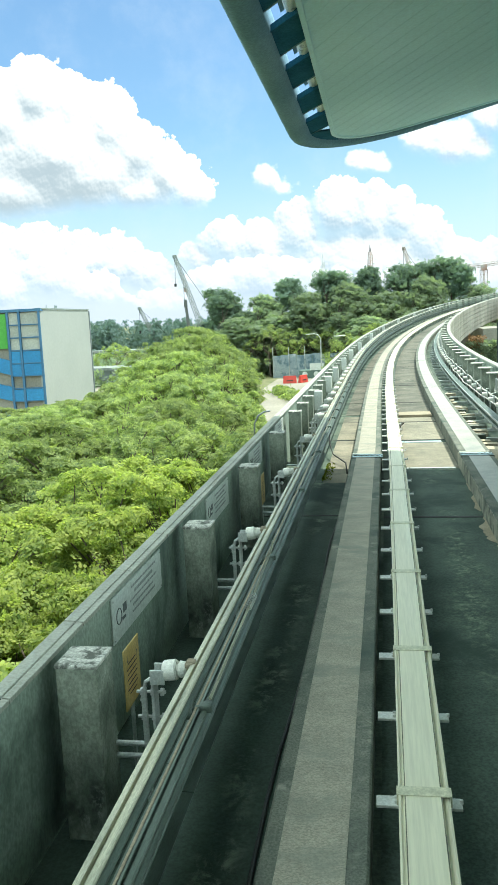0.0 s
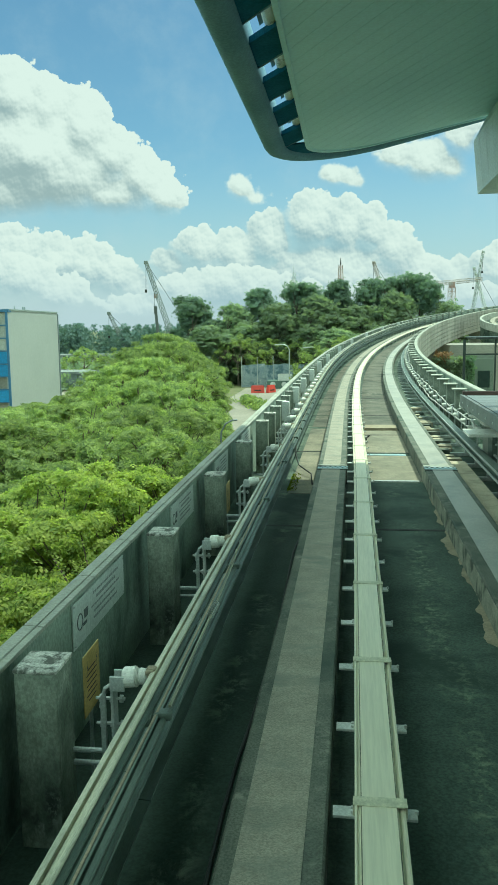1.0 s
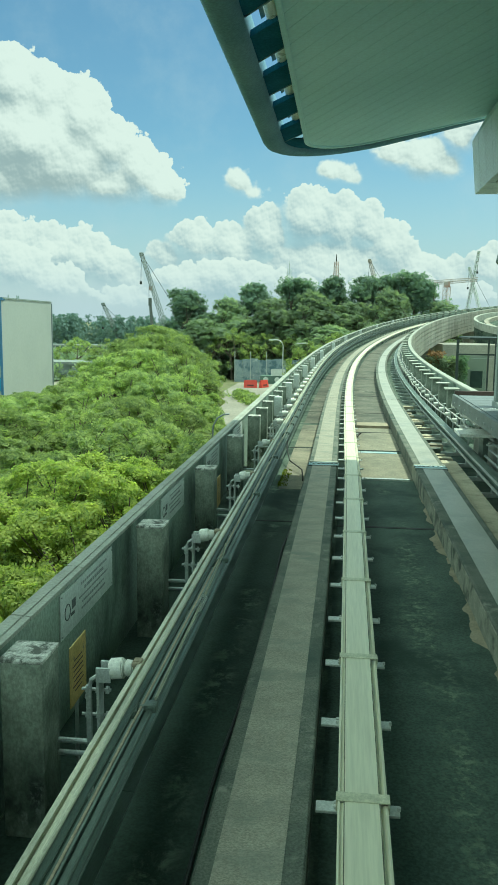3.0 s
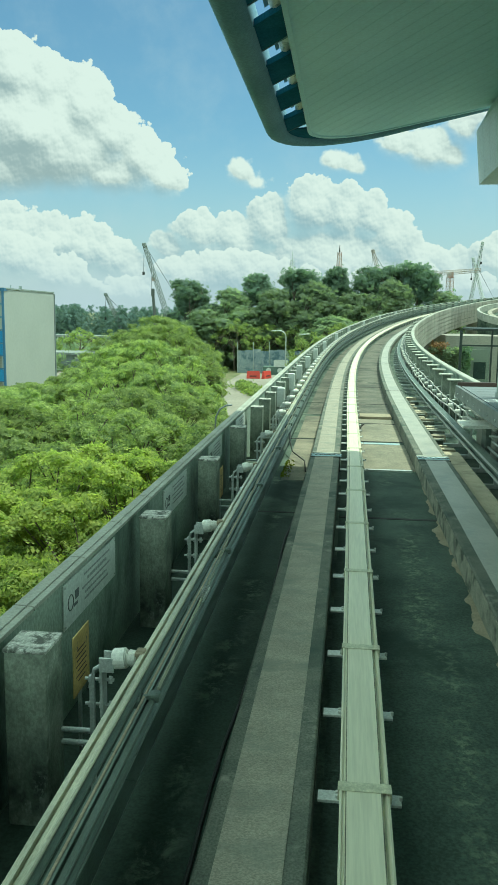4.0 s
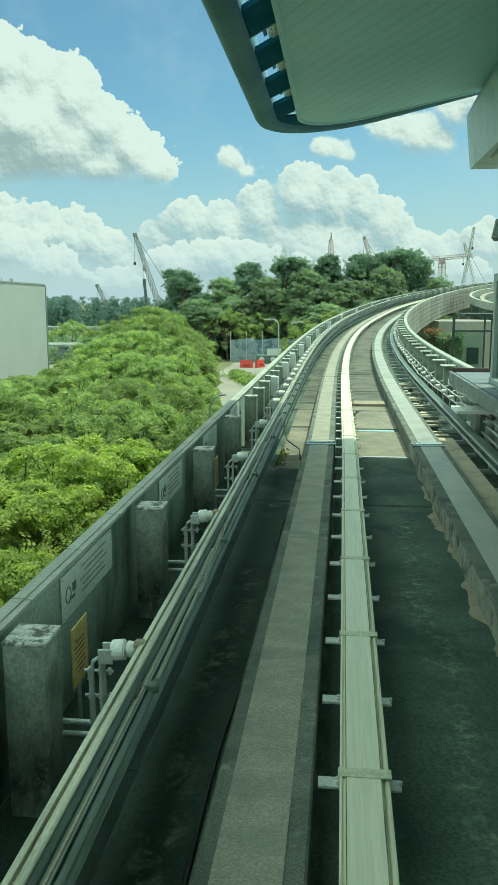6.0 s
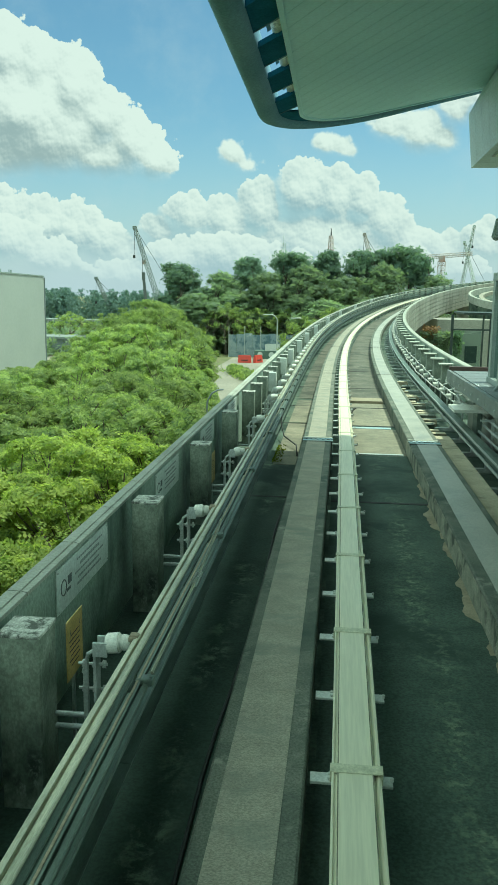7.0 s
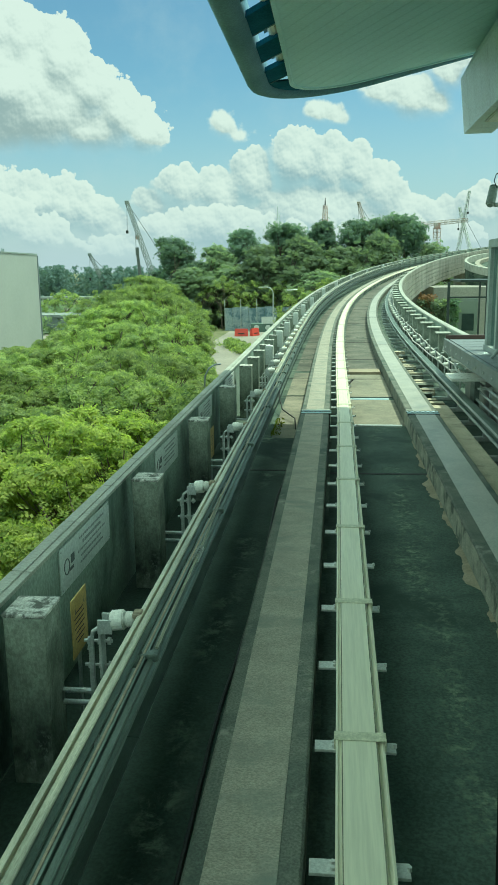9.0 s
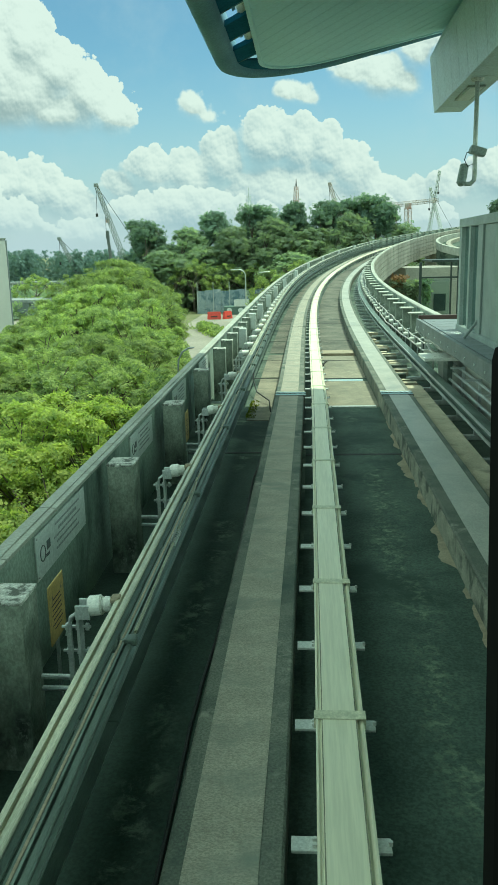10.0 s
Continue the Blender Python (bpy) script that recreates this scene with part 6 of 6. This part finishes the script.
part("wall", boxed((-24.6, 52.5, GROUND_Z), (-22.2, 54.5, GROUND_Z + 2.6)), M_WHITEWALL, hut)
part("roof", boxed((-24.9, 52.2, GROUND_Z + 2.6), (-21.9, 54.8, GROUND_Z + 2.9), 0.05), M_RED, hut)


# ---------------------------------------------------------------- cranes and masts
def lattice(a, b, w0, w1, bays, r):
    """A four-chord lattice boom from a to b."""
    a, b = Vector(a), Vector(b)
    d = (b - a).normalized()
    u = d.orthogonal().normalized()
    v = d.cross(u)
    bm = bmesh.new()
    rings = []
    for i in range(bays + 1):
        f = i / bays
        c, w = a.lerp(b, f), (w0 + (w1 - w0) * f) / 2
        rings.append([c + u * w + v * w, c - u * w + v * w, c - u * w - v * w, c + u * w - v * w])
    for i, (p, q) in enumerate(zip(rings, rings[1:])):
        for k in range(4):
            add_rod(bm, p[k], q[k], r, n=4, caps=False)
            add_rod(bm, p[k], q[(k + 1) % 4], r * 0.6, n=4, caps=False)
            add_rod(bm, p[k], p[(k + 1) % 4], r * 0.6, n=4, caps=False)
    return bm


def crane(name, foot, tip, mat, label, mast=None):
    th = tagged(empty(name), label, "crane", "cranes on the far sites")
    foot, tip = Vector(foot), Vector(tip)
    part("boom", lattice(foot, tip, 1.15, 0.65, 16, 0.085), mat, th)
    part("base", boxed((foot.x - 2.2, foot.y - 2, GROUND_Z), (foot.x + 2.2, foot.y + 2, GROUND_Z + 3.0), 0.2), mat, th)
    if foot.z > GROUND_Z + 3.2:
        part("mast", lattice((foot.x, foot.y, GROUND_Z + 2.9), foot, 1.6, 1.6, 8, 0.13), mat, th)
    part("head", boxed((tip.x - 0.5, tip.y - 0.4, tip.z - 0.5), (tip.x + 0.5, tip.y + 0.4, tip.z + 0.35), 0.1), mat, th)
    bm = bmesh.new()
    back = foot + Vector((-(tip.x - foot.x) * 0.35 + 2, 0, (tip.z - foot.z) * 0.18))
    add_rod(bm, tip, back, 0.05, n=4)
    add_rod(bm, tip, (tip.x - 0.2, tip.y, tip.z - 7), 0.05, n=4)
    part("rope", bm, M_CABLE, th)
    part("hook", boxed((tip.x - 0.5, tip.y - 0.2, tip.z - 7.8), (tip.x + 0.1, tip.y + 0.2, tip.z - 7.0), 0.08), M_CABLE, th)
    return th


crane("mobile_crane", (-44.5, 214.7, -4.0), (-52.2, 213.3, 19.9), M_CRANE_D, "dark lattice boom crane rising above the trees")
crane("mobile_crane", (-68.0, 250.3, -4.0), (-73.2, 249.1, 7.7), M_CRANE_D, "small dark lattice crane before the forest")
crane("mobile_crane", (12.8, 259.4, 6.0), (8.0, 259.6, 22.0), M_CRANE, "reddish lattice crane behind the tall trees")
crane("mobile_crane", (44.6, 316.6, -3.0), (49.4, 315.9, 29.3), M_CRANE_W, "pale lattice crane behind the bend")
crane("mobile_crane", (54.0, 315.2, -3.0), (46.3, 316.4, 23.6), M_CRANE_W, "pale lattice crane leaning the other way")
rig = tagged(empty("piling_rig"), "dark slim piling rig with a small flag", "piling rig")
part("mast", rod((-48.9, 213.9, GROUND_Z), (-50.1, 213.9, 7.4), 0.6, 0.36, 10), M_INK, rig)
part("head", boxed((-50.5, 213.5, 6.6), (-49.7, 214.3, 8.6), 0.1), M_INK, rig)
part("flag", boxed((-50.4, 213.9, 10.6), (-49.4, 213.95, 11.7)), M_CRANE_R, rig)
part("flag_pole", rod((-50.4, 213.9, 8.5), (-50.4, 213.9, 11.9), 0.06, n=5), M_INK, rig)
tc = tagged(empty("tower_crane"), "red and white tower crane with a level jib", "crane", "cranes on the far sites")
part("mast", lattice((36.2, 297.6, GROUND_Z), (36.2, 297.6, 16.0), 1.8, 1.8, 14, 0.11), M_CRANE_R, tc)
part("jib", lattice((29.5, 298, 17.0), (46.5, 296.5, 18.4), 1.1, 0.9, 14, 0.085), M_CRANE, tc)
part("cab", boxed((35.2, 296.6, 15.6), (37.2, 298.6, 17.6), 0.15), M_CRANE_R, tc)
part("counterweight", boxed((29.0, 297.4, 15.6), (31.0, 298.6, 17.2), 0.1), M_FENCE, tc)
for x, y, z, lab, mt in ((-2.5, 299.7, 26.9, "red and white lattice mast above the trees", M_CRANE_R), (-19.2, 299.0, 24.3, "thin pale lattice mast above the trees", M_CRANE_W)):
    th = tagged(empty("radio_mast"), lab, "mast", "masts on the far sites")
    part("tower", lattice((x, y, GROUND_Z), (x, y, z - 2.5), 3.4 if x > -5 else 1.2, 0.9, 20, 0.14 if x > -5 else 0.07), mt, th)
    part("tip", rod((x, y, z - 2.6), (x, y, z), 0.3 if x > -5 else 0.1, 0.1, 6), M_CABLE if x > -5 else M_CRANE_W, th)

# ---------------------------------------------------------------- the other guideway, bending off behind
def far_curve(r, z0, z1, w, a0=-70, a1=95, n=22):
    bm = bmesh.new()
    rows = []
    for i in range(n + 1):
        a = radians(a0 + (a1 - a0) * i / n)
        cx, cy = 31.5, 98.0
        rows.append([bm.verts.new((cx - (r + dr) * math.cos(a), cy + (r + dr) * math.sin(a), z + 0.11 * ((r + dr) * math.sin(a) + 2.0))) for dr, z in ((0, z0), (w, z0), (w, z1), (0, z1))])
    for p, q in zip(rows, rows[1:]):
        for k in range(4):
            bm.faces.new((p[k], p[(k + 1) % 4], q[(k + 1) % 4], q[k]))
    bm.faces.new(rows[0])
    bm.faces.new(rows[-1][::-1])
    return bm


far_way = tagged(empty("far_guideway"), "second concrete guideway bending away beyond the bend", "viaduct", kind="structure")
part("deck", far_curve(11.0, 0.6, 2.3, 4.8), M_DECK, far_way)
part("parapet", far_curve(15.6, 2.2, 3.0, 0.3), M_CAP, far_way)
part("parapet", far_curve(11.0, 2.2, 3.0, 0.3), M_CAP, far_way)
part("plinth", far_curve(12.3, 2.3, 2.7, 0.5), M_STRIP, far_way)
part("plinth", far_curve(14.2, 2.3, 2.7, 0.5), M_STRIP, far_way)
for q in (-30, 20, 60):
    a = radians(q)
    part("pier", rod((31.5 - 13.4 * math.cos(a), 98 + 13.4 * math.sin(a), GROUND_Z), (31.5 - 13.4 * math.cos(a), 98 + 13.4 * math.sin(a), 0.7), 0.9, n=16), M_PANEL, far_way)
for a in (28, 52, 76, 100, 124, 148):
    p = on_track(a, CENTRE, -1.7)
    part("pier", rod((p.x, p.y, GROUND_Z), p, 0.85, n=20), M_PANEL, viaduct)
